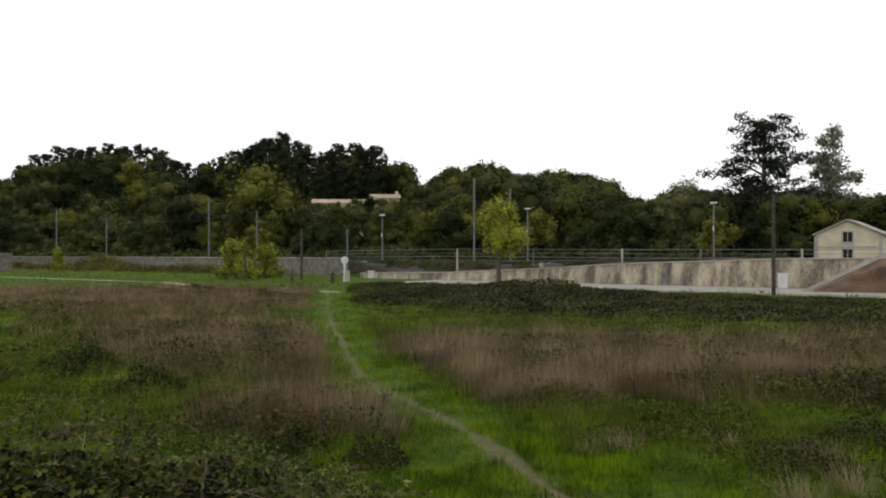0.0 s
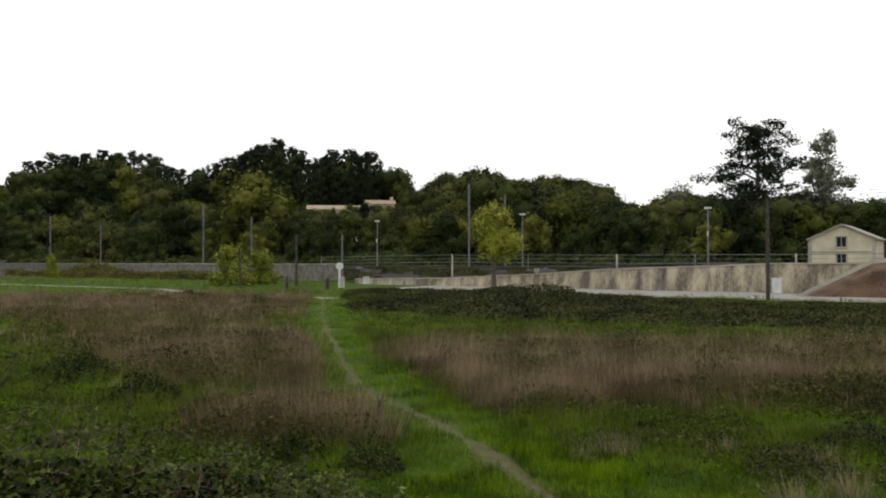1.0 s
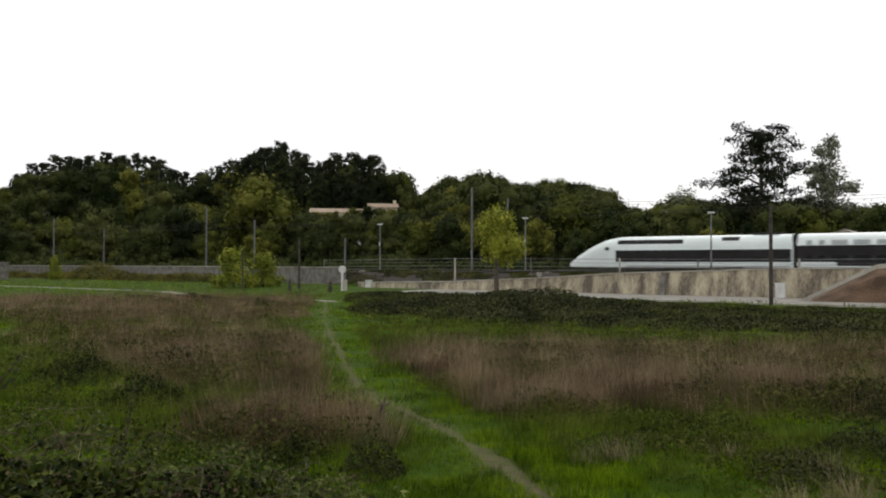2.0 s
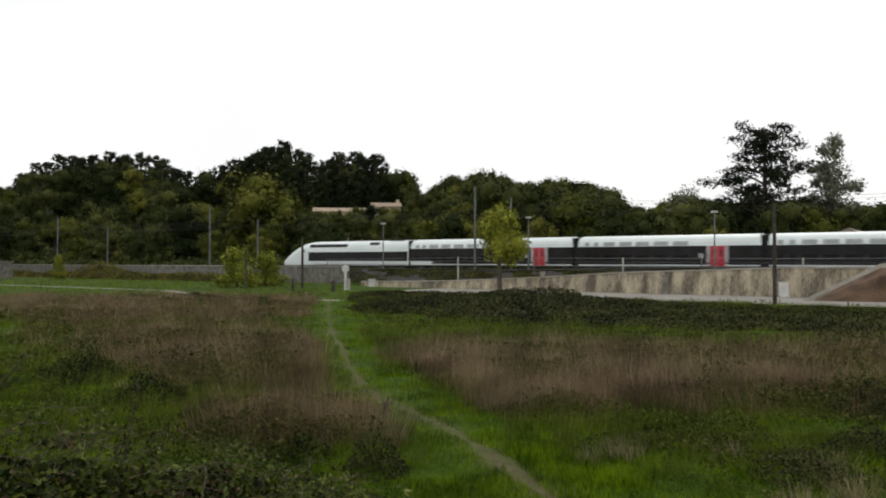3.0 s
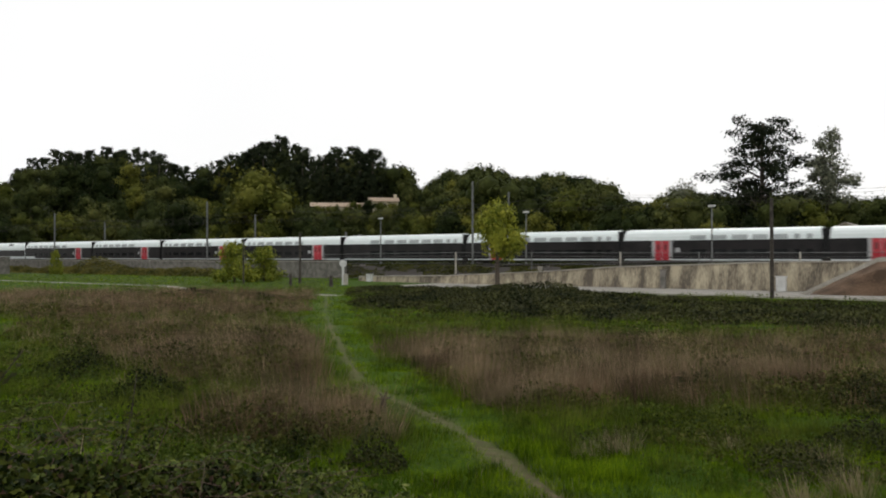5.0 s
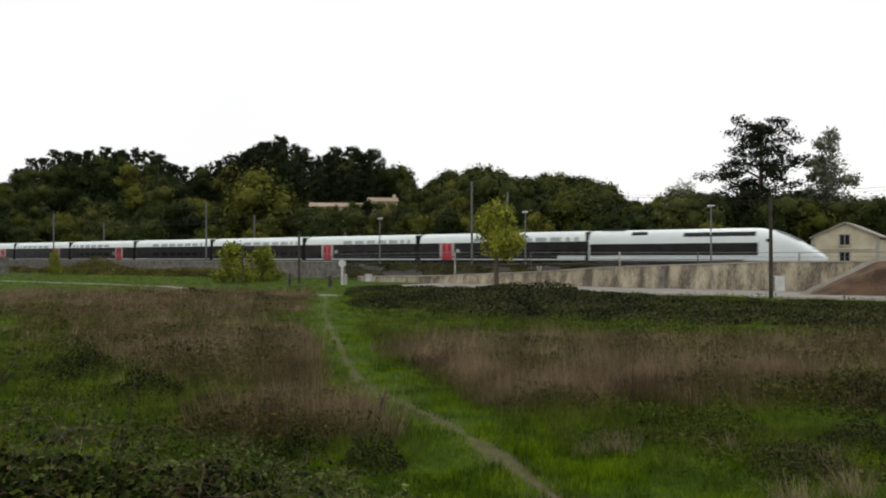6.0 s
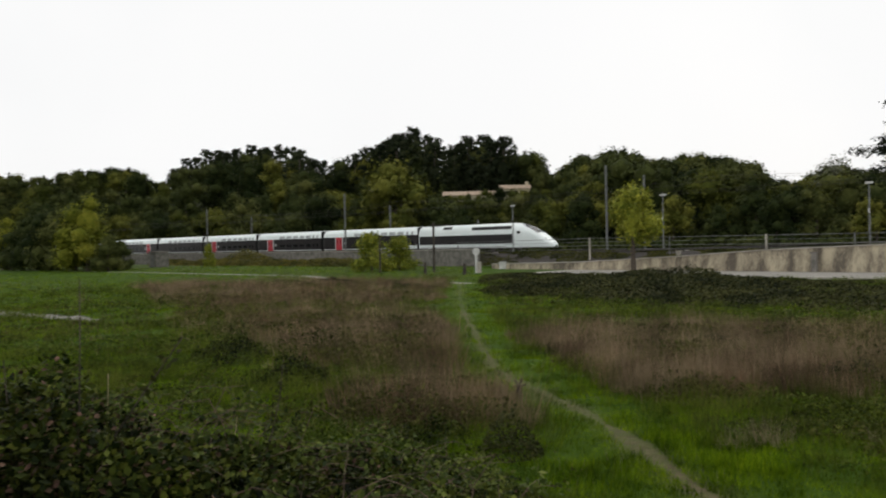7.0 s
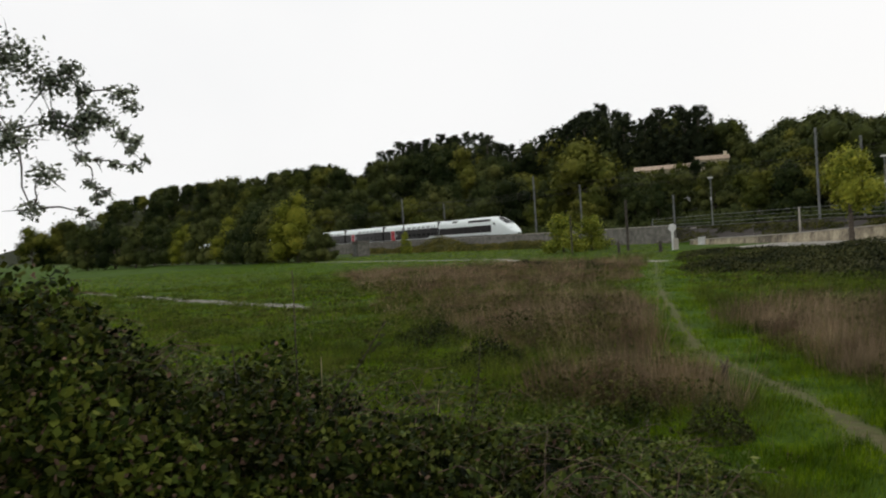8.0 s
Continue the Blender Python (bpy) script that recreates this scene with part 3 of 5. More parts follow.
def broadleaf(name, label, seed, h, spread, mat_l, n=1800, size=0.47, low=0.25, airy=False, group=""):
    rng = np.random.default_rng(seed)
    t = thing(name, label, "tree", group=group)
    lobes = []
    for i in range(9 if not airy else 14):
        an, q = rng.random() * 6.28, rng.random() ** 0.5
        zz = low + (1 - low) * (0.15 + 0.72 * rng.random())
        wid = spread * (0.62 if zz < 0.75 else 0.42) * q
        rr = spread * (0.34 if not airy else 0.2) * (0.8 + 0.5 * rng.random())
        lobes.append((math.cos(an) * wid, math.sin(an) * wid, h * zz, rr, rr, rr * 0.85))
    lobes.append((0, 0, h * 0.62, spread * 0.5, spread * 0.5, h * 0.3))
    lobes.append((0.1 * spread, 0, h - spread * 0.28, spread * 0.26, spread * 0.26, spread * 0.28))
    if low < 0.1:
        lobes += [(math.cos(i * 1.05) * spread * 0.55, math.sin(i * 1.05) * spread * 0.55, h * (0.14 + 0.06 * (i % 3)), spread * 0.36, spread * 0.36, h * 0.16) for i in range(6)]
    part("trunk", limbs(h * 0.62, 0.035 * h, [l[:3] for l in lobes[:6]], rng), M_bark, t)
    P, u = lobe_points(lobes, n, rng, 0.6 if not airy else 0.2)
    geo = [cards(P, u + np.array([0, 0, 0.35]), size * (0.6 + 0.8 * rng.random(n)), rng, 0.7)]
    if not airy:
        geo += cores(lobes)
    part("crown", mesh_np("crown", *join_geo(geo), mat_l), None, t)
    return t


def pine(name, label, seed, h, spread, n=2000, group=""):
    """Dark conifer with ragged, upswept whorls."""
    rng = np.random.default_rng(seed)
    t = thing(name, label, "tree", group=group)
    lobes = []
    for i in range(44):
        zz = 0.08 + 0.86 * i / 43
        w = spread * min(1.0, 2.0 * (1.06 - zz)) ** 0.6 * (0.6 + 0.45 * rng.random())
        an = i * 2.4 + rng.random()
        rr = spread * 0.22 * (1.2 - 0.5 * zz)
        lobes.append((math.cos(an) * w * 0.7, math.sin(an) * w * 0.7, h * zz, rr, rr, rr * 0.8))
    for k in range(4):
        lobes.append((rng.normal(0, 0.08) * spread, rng.normal(0, 0.08) * spread, h * (0.84 + 0.03 * k), spread * 0.20, spread * 0.20, h * 0.045))
    lobes.append((0, 0, h * 0.45, spread * 0.55, spread * 0.55, h * 0.38))
    part("trunk", limbs(h * 0.9, 0.022 * h, [l[:3] for l in lobes[4:12]], rng), M_bark, t)
    P, u = lobe_points(lobes, n, rng, 0.5)
    geo = [cards(P, u + np.array([0, 0, 0.6]), 0.58 * (0.6 + 0.8 * rng.random(n)), rng, 0.45)] + cores(lobes, 0.5)
    part("crown", mesh_np("crown", *join_geo(geo), M_pine), None, t)
    return t


def cedar(h=19.4, spread=9.8):
    rng = np.random.default_rng(77)
    t = thing("cedar_tree", "tall dark cedar with flat layered boughs beside the railway", "tree")
    lobes, tips = [], []
    for i in range(46):
        zz = 0.10 + 0.86 * i / 45
        w = spread * (1.03 - 0.93 * zz ** 1.8) ** 0.6 * (0.42 + 0.62 * rng.random())
        an = i * 2.4 + rng.random() * 0.8
        x, y = math.cos(an) * w, math.sin(an) * w
        tips.append((x * 0.9, y * 0.9, h * zz - 0.2))
        for k in (0.4, 0.7, 1.0):
            rr = spread * 0.15 * (1.25 - 0.5 * zz) * (0.75 + 0.55 * rng.random())
            lobes.append((x * k + rng.normal(0, 0.3), y * k + rng.normal(0, 0.3), h * zz + 0.9 * k * (1 - k) * 2.2 - 0.9 * k * k * (1 - zz) + 0.35 * rng.normal(), rr * 1.15, rr * 1.15, rr * 0.48))
    lobes += [(-3.3, 0, h * 1.0, 1.1, 1.0, 0.6), (-2.4, 0.3, h * 0.98, 1.3, 1.1, 0.6), (-0.6, 0, h * 0.95, 1.2, 1.2, 0.6), (1.6, 0.4, h * 0.945, 1.5, 1.0, 0.5), (3.0, 0, h * 0.95, 1.0, 0.9, 0.4)]
    part("trunk", limbs(h * 0.97, 0.5, tips, rng), M_bark, t)
    n = 19000
    P, u = lobe_points(lobes, n, rng, 0.1)
    part("crown", mesh_np("crown", *cards(P, u * 0.4 + np.array([0, 0, 1.0]), 0.48 * (0.6 + 0.8 * rng.random(n)), rng, 0.5), M_pine), None, t)
    return t


def ground_z(x, y):
    return float(height(np.array([x]), np.array([y]))[0])


def polar(az, r):
    return math.sin(radians(az)) * r, math.cos(radians(az)) * r


def stand(t, az, r, k=1.0, turn=0.0):
    """Sets a tree on the ground at a bearing and a distance, k times its size."""
    x, y = polar(az, r)
    t.matrix_basis = pose(x, y, ground_z(x, y) - 0.05, 0, 0, turn)
    t.scale = (k, k, k)
    return t


def again(t, az, r, k=1.0, turn=0.0):
    x, y = polar(az, r)
    c = copy_thing(t, pose(x, y, ground_z(x, y) - 0.05, 0, 0, turn))
    c.scale = (k, k, k)
    return c


# the woods' outline against the sky: bearing, elevation in degrees
CREST = ((-60, 3.0), (-46, 3.6), (-42, 4.7), (-36, 5.2), (-31, 5.7), (-29, 4.6), (-27.6, 6.2), (-25.6, 7.0), (-20.8, 7.3), (-17.4, 5.9), (-15, 7.2), (-11.1, 8.3), (-9, 6.9), (-7, 8.0), (-5.3, 7.8),
         (-3, 6.4), (-1.6, 5.0), (0.9, 6.4), (3.5, 6.7), (6, 5.8), (8, 6.2), (12, 5.4), (13, 4.2), (14.7, 3.8), (16.6, 4.9), (19, 4.4), (28, 4.1), (34, 3.0))


def crest(az):
    return float(np.interp(az, [c[0] for c in CREST], [c[1] for c in CREST]))


def reach(az, d):
    return d / (math.sin(radians(az)) * TN.x + math.cos(radians(az)) * TN.y)


def woods():
    rng = np.random.default_rng(5)
    kinds_l = [broadleaf("broadleaf_tree", "dark green broadleaf tree on the wooded hillside", 10 + i, 10.0, 4.6 + 0.5 * (i % 3), M_leaf, n=2300, low=0.08, group="hillside trees") for i in range(5)]
    kinds_o = [broadleaf("oak_tree", "olive green oak turning yellow on the hillside", 30 + i, 9.0, 4.8, M_olive, group="hillside trees") for i in range(3)]
    kinds_p = [pine("pine_tree", "dark pine on the crest of the hill", 50 + i, 16.0, 5.4, 3400, group="hillside pines") for i in range(4)]
    used = set()

    def put(kinds, az, r, h, hk):
        t = kinds[int(rng.integers(0, len(kinds)))]
        k, turn = h / hk, rng.random() * 360
        if t in used:
            again(t, az, r, k, turn)
        else:
            used.add(t)
            stand(t, az, r, k, turn)
    rows = ((93, 3.0), (103, 2.7), (115, 2.5), (129, 2.3), (144, 1.9), (158, 1.6), (167, 1.35), (172, 1.9), (178, 1.35))
    for d, step in rows:
        az = -50.0
        while az < 33:
            b = az + rng.normal(0, 0.2) * step
            squeeze = float(np.interp(b, [-37, -29], [0.22, 1.0]))
            dd = 89 + (d - 89 + rng.normal(0, 2.0)) * squeeze
            r = min(reach(b, dd), 620)
            x, y = polar(b, r)
            g = ground_z(x, y)
            top = 3 + r * math.tan(radians(crest(b))) - g
            last = d >= 167
            if (24.3 < b < 31.5 and d < 112) or (-7.6 < b < -4.2 and d < 112):
                az += step
                continue
            in_house = -12.5 < b < -1.2 and 138 < dd < 164
            if last:
                piny = -28.5 < b < -4.2 and d != 172
                h = top * ((0.98 if piny else 0.93) + 0.11 * rng.random() + (0.30 * (rng.random() - 0.6) if b < -29.5 else 0)) if d != 172 else top * (0.9 if b > -29.5 else 0.78)
                if 2 < h < 34:
                    put(kinds_p if piny else (kinds_l if rng.random() < 0.7 else kinds_o), b, r, h, 16.0 if piny else 10.0)
            else:
                h = min((7.5 + 5.0 * rng.random()) * (0.7 if d < 100 else 1.15 if d > 140 else 1.0) * (1.0 if r < 250 else 1.35), top * ((0.78 if -28.5 < b < -4.2 and d > 140 else 0.93) if d > 100 else 0.75))
                if -11.5 < b < -1.5 and d > 100:
                    h = min(h, r * math.tan(radians(3.5)) + 3 - g)
                if h > 2.2 and not in_house:
                    put(kinds_o if rng.random() < 0.38 else kinds_l, b, r, h, 9.5)
            az += step * (0.8 + 0.4 * rng.random()) * (0.6 if b < -30 else 1.0)
    for i in range(14):
        b = -12.4 + 0.8 * i
        r = reach(b, 142.5)
        g = ground_z(*polar(b, r))
        put(kinds_o if i % 3 else kinds_l, b, r, max(2.0, r * math.tan(radians(3.72 if b < -6 else 4.05)) + 3 - g), 9.5)
    # big rounded olive tree and the outlying trees that break the skyline
    again(kinds_o[0], -12.8, 160, 1.9, 40).scale = (2.1, 2.1, 1.9)
    again(kinds_o[1], -3.2, 218, 1.6, 80)


def scrub():
    """Undergrowth that covers the hillside."""
    rng = np.random.default_rng(8)
    n = 60000
    az = -54 + 88 * rng.random(n)
    d = 87 + 95 * rng.random(n) ** 1.4
    r = d / (np.sin(np.radians(az)) * TN.x + np.cos(np.radians(az)) * TN.y)
    ok = (r > 0) & (r < 650) & ~((az > 23.5) & (az < 33) & (d < 108))
    az, r = az[ok], r[ok]
    x, y = np.sin(np.radians(az)) * r, np.cos(np.radians(az)) * r
    hgt = 0.9 + 0.8 * wav(x * 0.6, y * 0.6)
    z = height(x, y) + np.clip(hgt, 0.25, 3) * rng.random(len(x)) ** 0.6
    P = np.stack([x, y, z], -1)
    up = np.tile(np.array([0.0, -0.5, 0.8]), (len(x), 1))
    V, F = cards(P, up, (0.5 + 0.6 * rng.random(len(x))) * np.clip(r / 160, 0.7, 2), rng, 0.8)
    tagged(new("hillside_scrub", mesh_np("hillside_scrub", V, F, M_leaf)), "dense dark undergrowth on the hillside under the trees", "undergrowth", kind="stuff")


def bramble_bank(name, label, inside, n, size, seed, box4, material, polar_area=False, heart=0.45):
    """A thicket: leaves over a dark heart. inside(x, y) gives its height over the ground."""
    rng = np.random.default_rng(seed)
    u0, u1, v0, v1 = box4
    u, v = u0 + (u1 - u0) * rng.random(n), v0 + (v1 - v0) * rng.random(n)
    nu, nv = 140, 36
    gu, gv = np.meshgrid(np.linspace(u0, u1, nu), np.linspace(v0, v1, nv))

    def xy(a, d):
        if polar_area:
            return np.sin(np.radians(a)) * d, np.cos(np.radians(a)) * d
        return a * TA.x + d * TN.x, a * TA.y + d * TN.y
    x, y = xy(u, v)
    h = inside(u, v, x, y)
    ok = h > 0.06
    x, y, h = x[ok], y[ok], h[ok]
    z = height(x, y) + h * (0.3 + 0.78 * rng.random(len(x)) ** 0.8)
    V, F = cards(np.stack([x, y, z], -1), np.tile(np.array([0, -0.45, 0.9]), (len(x), 1)), size * (0.55 + 0.9 * rng.random(len(x))), rng, 0.7, 0.9)
    X, Y = xy(gu.ravel(), gv.ravel())
    H = inside(gu.ravel(), gv.ravel(), X, Y)
    CV = np.stack([X, Y, height(X, Y) + H * heart - 0.08], -1)
    i = np.arange((nv - 1) * nu).reshape(nv - 1, nu)[:, :-1].ravel()
    CF = np.stack([i, i + 1, i + nu + 1, i + nu], -1)
    ob = new(name, mesh_np(name, *join_geo([(V, F), (CV, CF)]), material))
    return tagged(ob, label, "thicket", kind="stuff")


def thickets():
    def right_bank(a, d, x, y):
        e = wav(a * 0.9, d * 0.8)
        ridge = np.interp(a, [-61, -52, -46, -34, -28, -22, -18, -12, 6], [0.2, 0.22, 0.28, 0.42, 0.85, 0.35, 0.18, 0.12, 0.1])
        f = vnoise(a * 0.26, d * 0.3, 21)
        mound = np.clip(0.25 + 2.6 * (f - 0.25), 0.12, 1.3) * (0.75 + 0.6 * (vnoise(a * 1.3, d * 1.3, 24) - 0.3))
        low = (0.35 + 0.45 * np.exp(-((a + 24) / 8.0) ** 2)) * sst(d, 33 + 2.5 * e, 38 + 2.5 * e) * (1 - sst(d, 45, 52))
        return mound * (low + ridge * sst(d, 44, 53)) * (1 - sst(d, 54, 56)) * sst(x + 0.128 * y, -0.4, 3.0)
    bramble_bank("bramble_thicket", "dark bramble thicket on the bank before the road", right_bank, 210000, 0.15, 21, (-61, 8, 30, 56.3), M_bramble_dark, heart=0.55)

    def lane_scrub(a, d, x, y):
        f = vnoise(a * 0.4, d * 0.5, 27)
        return 0.36 * np.clip(0.2 + 2.2 * (f - 0.3), 0, 1.2) * sst(d, 35, 38) * (1 - sst(d, 40.5, 42.5)) * sst(a, -64, -56) * (1 - sst(x + 0.16 * y, -3, 0))
    bramble_bank("bramble_thicket", "low dark scrub along the edge of the lane", lane_scrub, 60000, 0.15, 28, (-66, -34, 34, 45), M_bramble_dark, heart=0.5)

    def track_weeds(a, d, x, y):
        return 0.5 * np.clip(vnoise(a * 0.5, d * 1.2, 29) - 0.38, 0, 0.5) * sst(d, 69.5, 70) * (1 - sst(d, 72.3, 73.2))
    bramble_bank("trackside_weeds", "dull olive weeds on the slope beside the track", track_weeds, 40000, 0.16, 30, (-66, 2, 69.5, 73.2), M_hollow, heart=0.3)

    def left_hedge(a, d, x, y):
        e = wav(a * 1.3, d)
        big = 1.7 * np.exp(-((a + 111.5) / 4.0) ** 2)
        return (0.85 + 0.35 * e + big) * sst(d, 65.6, 67) * (1 - sst(d, 69.2, 69.9)) * (a > -142) * (a < -74)
    bramble_bank("hedge", "low yellowing hedge along the stone wall", left_hedge, 30000, 0.22, 22, (-143, -73, 65, 70), M_hedge)

    def near(az, r, x, y):
        e = 3.2 * (vnoise(x * 1.5, y * 1.5, 22) - 0.5)
        top = np.interp(az, [-72, -50, -45, -41, -35, -28, -15, -6, -2], [3.2, 2.75, 2.2, 1.9, 1.72, 1.45, 0.82, 0.36, 0.1])
        h = (top - height(x, y) * 1.0) * (1 + 0.27 * e) * sst(r, 3.8, 5.4)
        out = np.interp(az, [-72, -40, -20, -2], [8.5, 9.5, 10.0, 10.4])
        return np.clip(h * (1 - sst(r, out - 2.6, out + 0.4 * e)), 0, 4)
    bramble_bank("bramble_bush", "leafy bramble bush in the foreground with dark glossy leaves", near, 190000, 0.062, 23, (-74, -2, 3.6, 10.8), M_bramble, True, 0.25)
    bramble_bank("dead_leaves", "brown dead leaves and stems caught in the bramble", near, 26000, 0.045, 25, (-74, -2, 3.6, 10.8), M_dead, True, 0.2)

    dark, mid = "dark leafy clump in the dead grass", "low weedy bush in the turf"
    for n, (cx, cy, hh, rr, lab, m) in enumerate(((-0.95, 11.4, 0.62, 0.5, "dark straggly weed bush beside the trail", M_bramble_dark), (5.2, 16.6, 0.6, 0.9, dark, M_bramble_dark), (5.0, 11.1, 0.36, 1.0, mid, M_bramble_dark),
                                                  (4.6, 13.6, 0.26, 1.3, mid, M_bramble), (6.5, 12.0, 0.5, 0.9, mid, M_bramble_dark), (2.1, 17.0, 0.34, 0.8, mid, M_bramble), (8.6, 15.6, 0.5, 1.2, dark, M_bramble_dark),
                                                  (-3.2, 9.8, 0.45, 1.2, "low bramble patch with light green leaves", M_shoot), (-1.3, 9.4, 0.4, 0.8, "low bramble patch with light green leaves", M_shoot), (-6.2, 16.8, 0.6, 1.0, "green leafy clump in the dead grass", M_bramble),
                                                  (-9.0, 19.5, 0.7, 1.3, "green leafy clump in the dead grass", M_bramble), (-4.4, 15.4, 0.45, 0.8, "green leafy clump in the dead grass", M_bramble), (3.4, 21.0, 0.6, 0.9, dark, M_bramble_dark), (9.0, 21.5, 0.7, 1.2, dark, M_bramble_dark),
                                                  (-2.4, 12.2, 0.3, 0.9, mid, M_bramble), (7.8, 10.4, 0.35, 0.9, mid, M_shoot))):
        a0, d0 = cx * TA.x + cy * TA.y, cx * TN.x + cy * TN.y

        def small(a, d, x, y):
            return np.clip(hh * (1 - np.hypot((x - cx) / rr, (y - cy) / rr) ** 1.5 * (0.6 + 0.8 * vnoise(x * 1.7, y * 1.7, 71))) * (0.15 + 1.7 * vnoise(x * 3.2, y * 3.2, 70)), 0, 1)
        bramble_bank("low_bush", lab, small, int(900 + 3200 * rr * rr), 0.05, 60 + n, (a0 - rr, a0 + rr, d0 - rr, d0 + rr), m, heart=0.12)


def on_meadow(x, y):
    a, d = x * TA.x + y * TA.y, x * TN.x + y * TN.y
    return np.where(x < -0.128 * y, (d < 44.9) | ((d > 46.4) & (d < 69)), d < 56.2)


def grass_field(name, label, n, mode, seed, material, hgt, wid, lean=0.6):
    """Blades of grass, fewer and coarser with distance. mode: turf, dry or tall."""
    rng = np.random.default_rng(seed)
    az = -58 + 93 * rng.random(n)
    r = 6.5 * ((135 if mode == "turf" else 108) / 6.5) ** (rng.random(n) ** (1.08 if mode == "turf" else 0.92))
    x, y = np.sin(np.radians(az)) * r, np.cos(np.radians(az)) * r
    f = dryness(x, y)
    a, d = x * TA.x + y * TA.y, x * TN.x + y * TN.y
    edge = np.interp(y, [9, 13, 20], [0.23, 0.15, 0.08])
    worn = 0.62 + 0.38 * np.sin(y * 2.3 + 1.1 * np.sin(y * 0.9))
    bare = (np.abs(x - trail_x(y)) < edge * worn + 0.15 * rng.random(n) * worn) & (y < 62)
    bare |= (np.abs(d - 11.9 - (a + 53.3) * 0.122) < 0.75) & (a < -35) & (a > -75)
    keep = rng.random(n)
    fr = sst(vnoise(x * 0.42 + 11, y * 0.75 - 3, 51), 0.42, 0.60)
    if mode == "dry":
        want = f * (1 - 0.8 * fr) + 0.012
    elif mode == "tall":
        want = fr * (0.6 * sst(f, 0.02, 0.3) + 0.12 * (np.abs(x - trail_x(y)) > 1.6)) + 0.08 * f
    else:
        want = 1.05 - 0.75 * f
    ok = on_meadow(x, y) & ~bare & (keep < want)
    x, y, r, f = x[ok], y[ok], r[ok], f[ok]
    m = len(x)
    clump = vnoise(x * 1.15 + 5, y * 1.3, 31)
    h = hgt * (0.3 + 0.8 * rng.random(m) ** 1.4) * (0.35 + 2.6 * np.clip(clump - 0.2, 0, 1) ** 1.5)
    if mode == "dry":
        h *= 0.3 + 0.7 * f
    w = wid * (0.6 + 0.8 * rng.random(m)) * (0.6 + r / 18)
    yaw, la = rng.random(m) * 6.283, rng.random(m) * 6.283
    ln = h * (0.05 + lean * rng.random(m) ** 2)
    P = np.stack([x, y, height(x, y) - 0.02], -1)
    S = np.stack([np.cos(yaw), np.sin(yaw), 0 * yaw], -1) * w[:, None]
    tip = P + np.stack([np.cos(la) * ln, np.sin(la) * ln, h * 0.97], -1)
    V = np.stack([P - S, P + S, tip], 1).reshape(-1, 3)
    tagged(new(name, mesh_np(name, V, np.arange(m * 3).reshape(m, 3), material)), label, "grass", kind="stuff")


def tussocks(name, label, n, mode, seed, material, hgt, per):
    """Clumps of blades that lean outwards from their roots, with shaded gaps between the clumps."""
    rng = np.random.default_rng(seed)
    az = -56 + 91 * rng.random(n * 3)
    r = 7.5 * (72 / 7.5) ** (rng.random(n * 3) ** 0.9)
    x, y = np.sin(np.radians(az)) * r, np.cos(np.radians(az)) * r
    f, off = dryness(x, y), np.abs(x - trail_x(y))
    drift = vnoise(x * 0.22 + 31, y * 0.30 + 5, 61)
    open_gap = sst(vnoise(x * 0.50 + 8, y * 0.75, 65), 0.36, 0.52)
    if mode == "tan":
        want = sst(f, 0.08, 0.6) * (0.3 + 0.7 * sst(drift, 0.36, 0.60)) * (0.12 + 0.88 * open_gap)
    elif mode == "russet":
        want = sst(f, 0.08, 0.6) * (1 - 0.85 * sst(drift, 0.36, 0.60)) * (0.12 + 0.88 * open_gap)
    elif mode == "green":
        want = 0.05 + (0.65 - 0.4 * (1 - sst(off, 4, 7)) * (1 - sst(y, 15, 18))) * sst(vnoise(x * 0.5 + 3, y * 0.5, 62), 0.47, 0.62) * (1 - sst(f, 0.3, 0.7)) + 0.5 * (1 - open_gap) * sst(f, 0.1, 0.4)
    else:
        want = (1 - sst(f, 0.05, 0.3)) * (0.2 + 0.8 * sst(vnoise(x * 0.9, y * 0.9, 63), 0.4, 0.6))
    gap = 1.0 if mode in ("green", "russet") else 0.55
    ok = on_meadow(x, y) & (rng.random(n * 3) < want) & (off > gap * (0.7 + 0.6 * rng.random(n * 3)))
    x, y, r = x[ok][:n], y[ok][:n], r[ok][:n]
    m = len(x)
    size = (0.40 + 1.0 * rng.random(m) ** 1.5) * (0.7 + 0.6 * vnoise(x * 0.4, y * 0.4, 64))
    spread = 0.24 * size * (0.8 + r / 45)
    k = np.repeat(np.arange(m), per)
    an, q = rng.random(m * per) * 6.283, rng.random(m * per) ** 0.5
    way = np.stack([np.cos(an), np.sin(an)], -1)
    bx, by = x[k] + way[:, 0] * q * spread[k], y[k] + way[:, 1] * q * spread[k]
    h = hgt * size[k] * (1 - 0.45 * q * q) * (0.55 + 0.6 * rng.random(m * per))
    lean = h * (0.10 + 0.55 * q * rng.random(m * per))
    sway = 0.16 * h * np.sin(x[k] * 0.5 + 1.7)
    z = height(bx, by) - 0.03
    P = np.stack([bx, by, z], -1)
    w = 0.0032 * (0.6 + 0.8 * rng.random(m * per)) * (0.6 + r[k] / 18)
    ya = rng.random(m * per) * 6.283
    S = np.stack([np.cos(ya), np.sin(ya), 0 * ya], -1) * w[:, None]
    tip = P + np.stack([way[:, 0] * lean + sway, way[:, 1] * lean, h * 0.95], -1)
    V = np.stack([P - S, P + S, tip], 1).reshape(-1, 3)
    tagged(new(name, mesh_np(name, V, np.arange(len(V)).reshape(-1, 3), material)), label, "grass", kind="stuff")


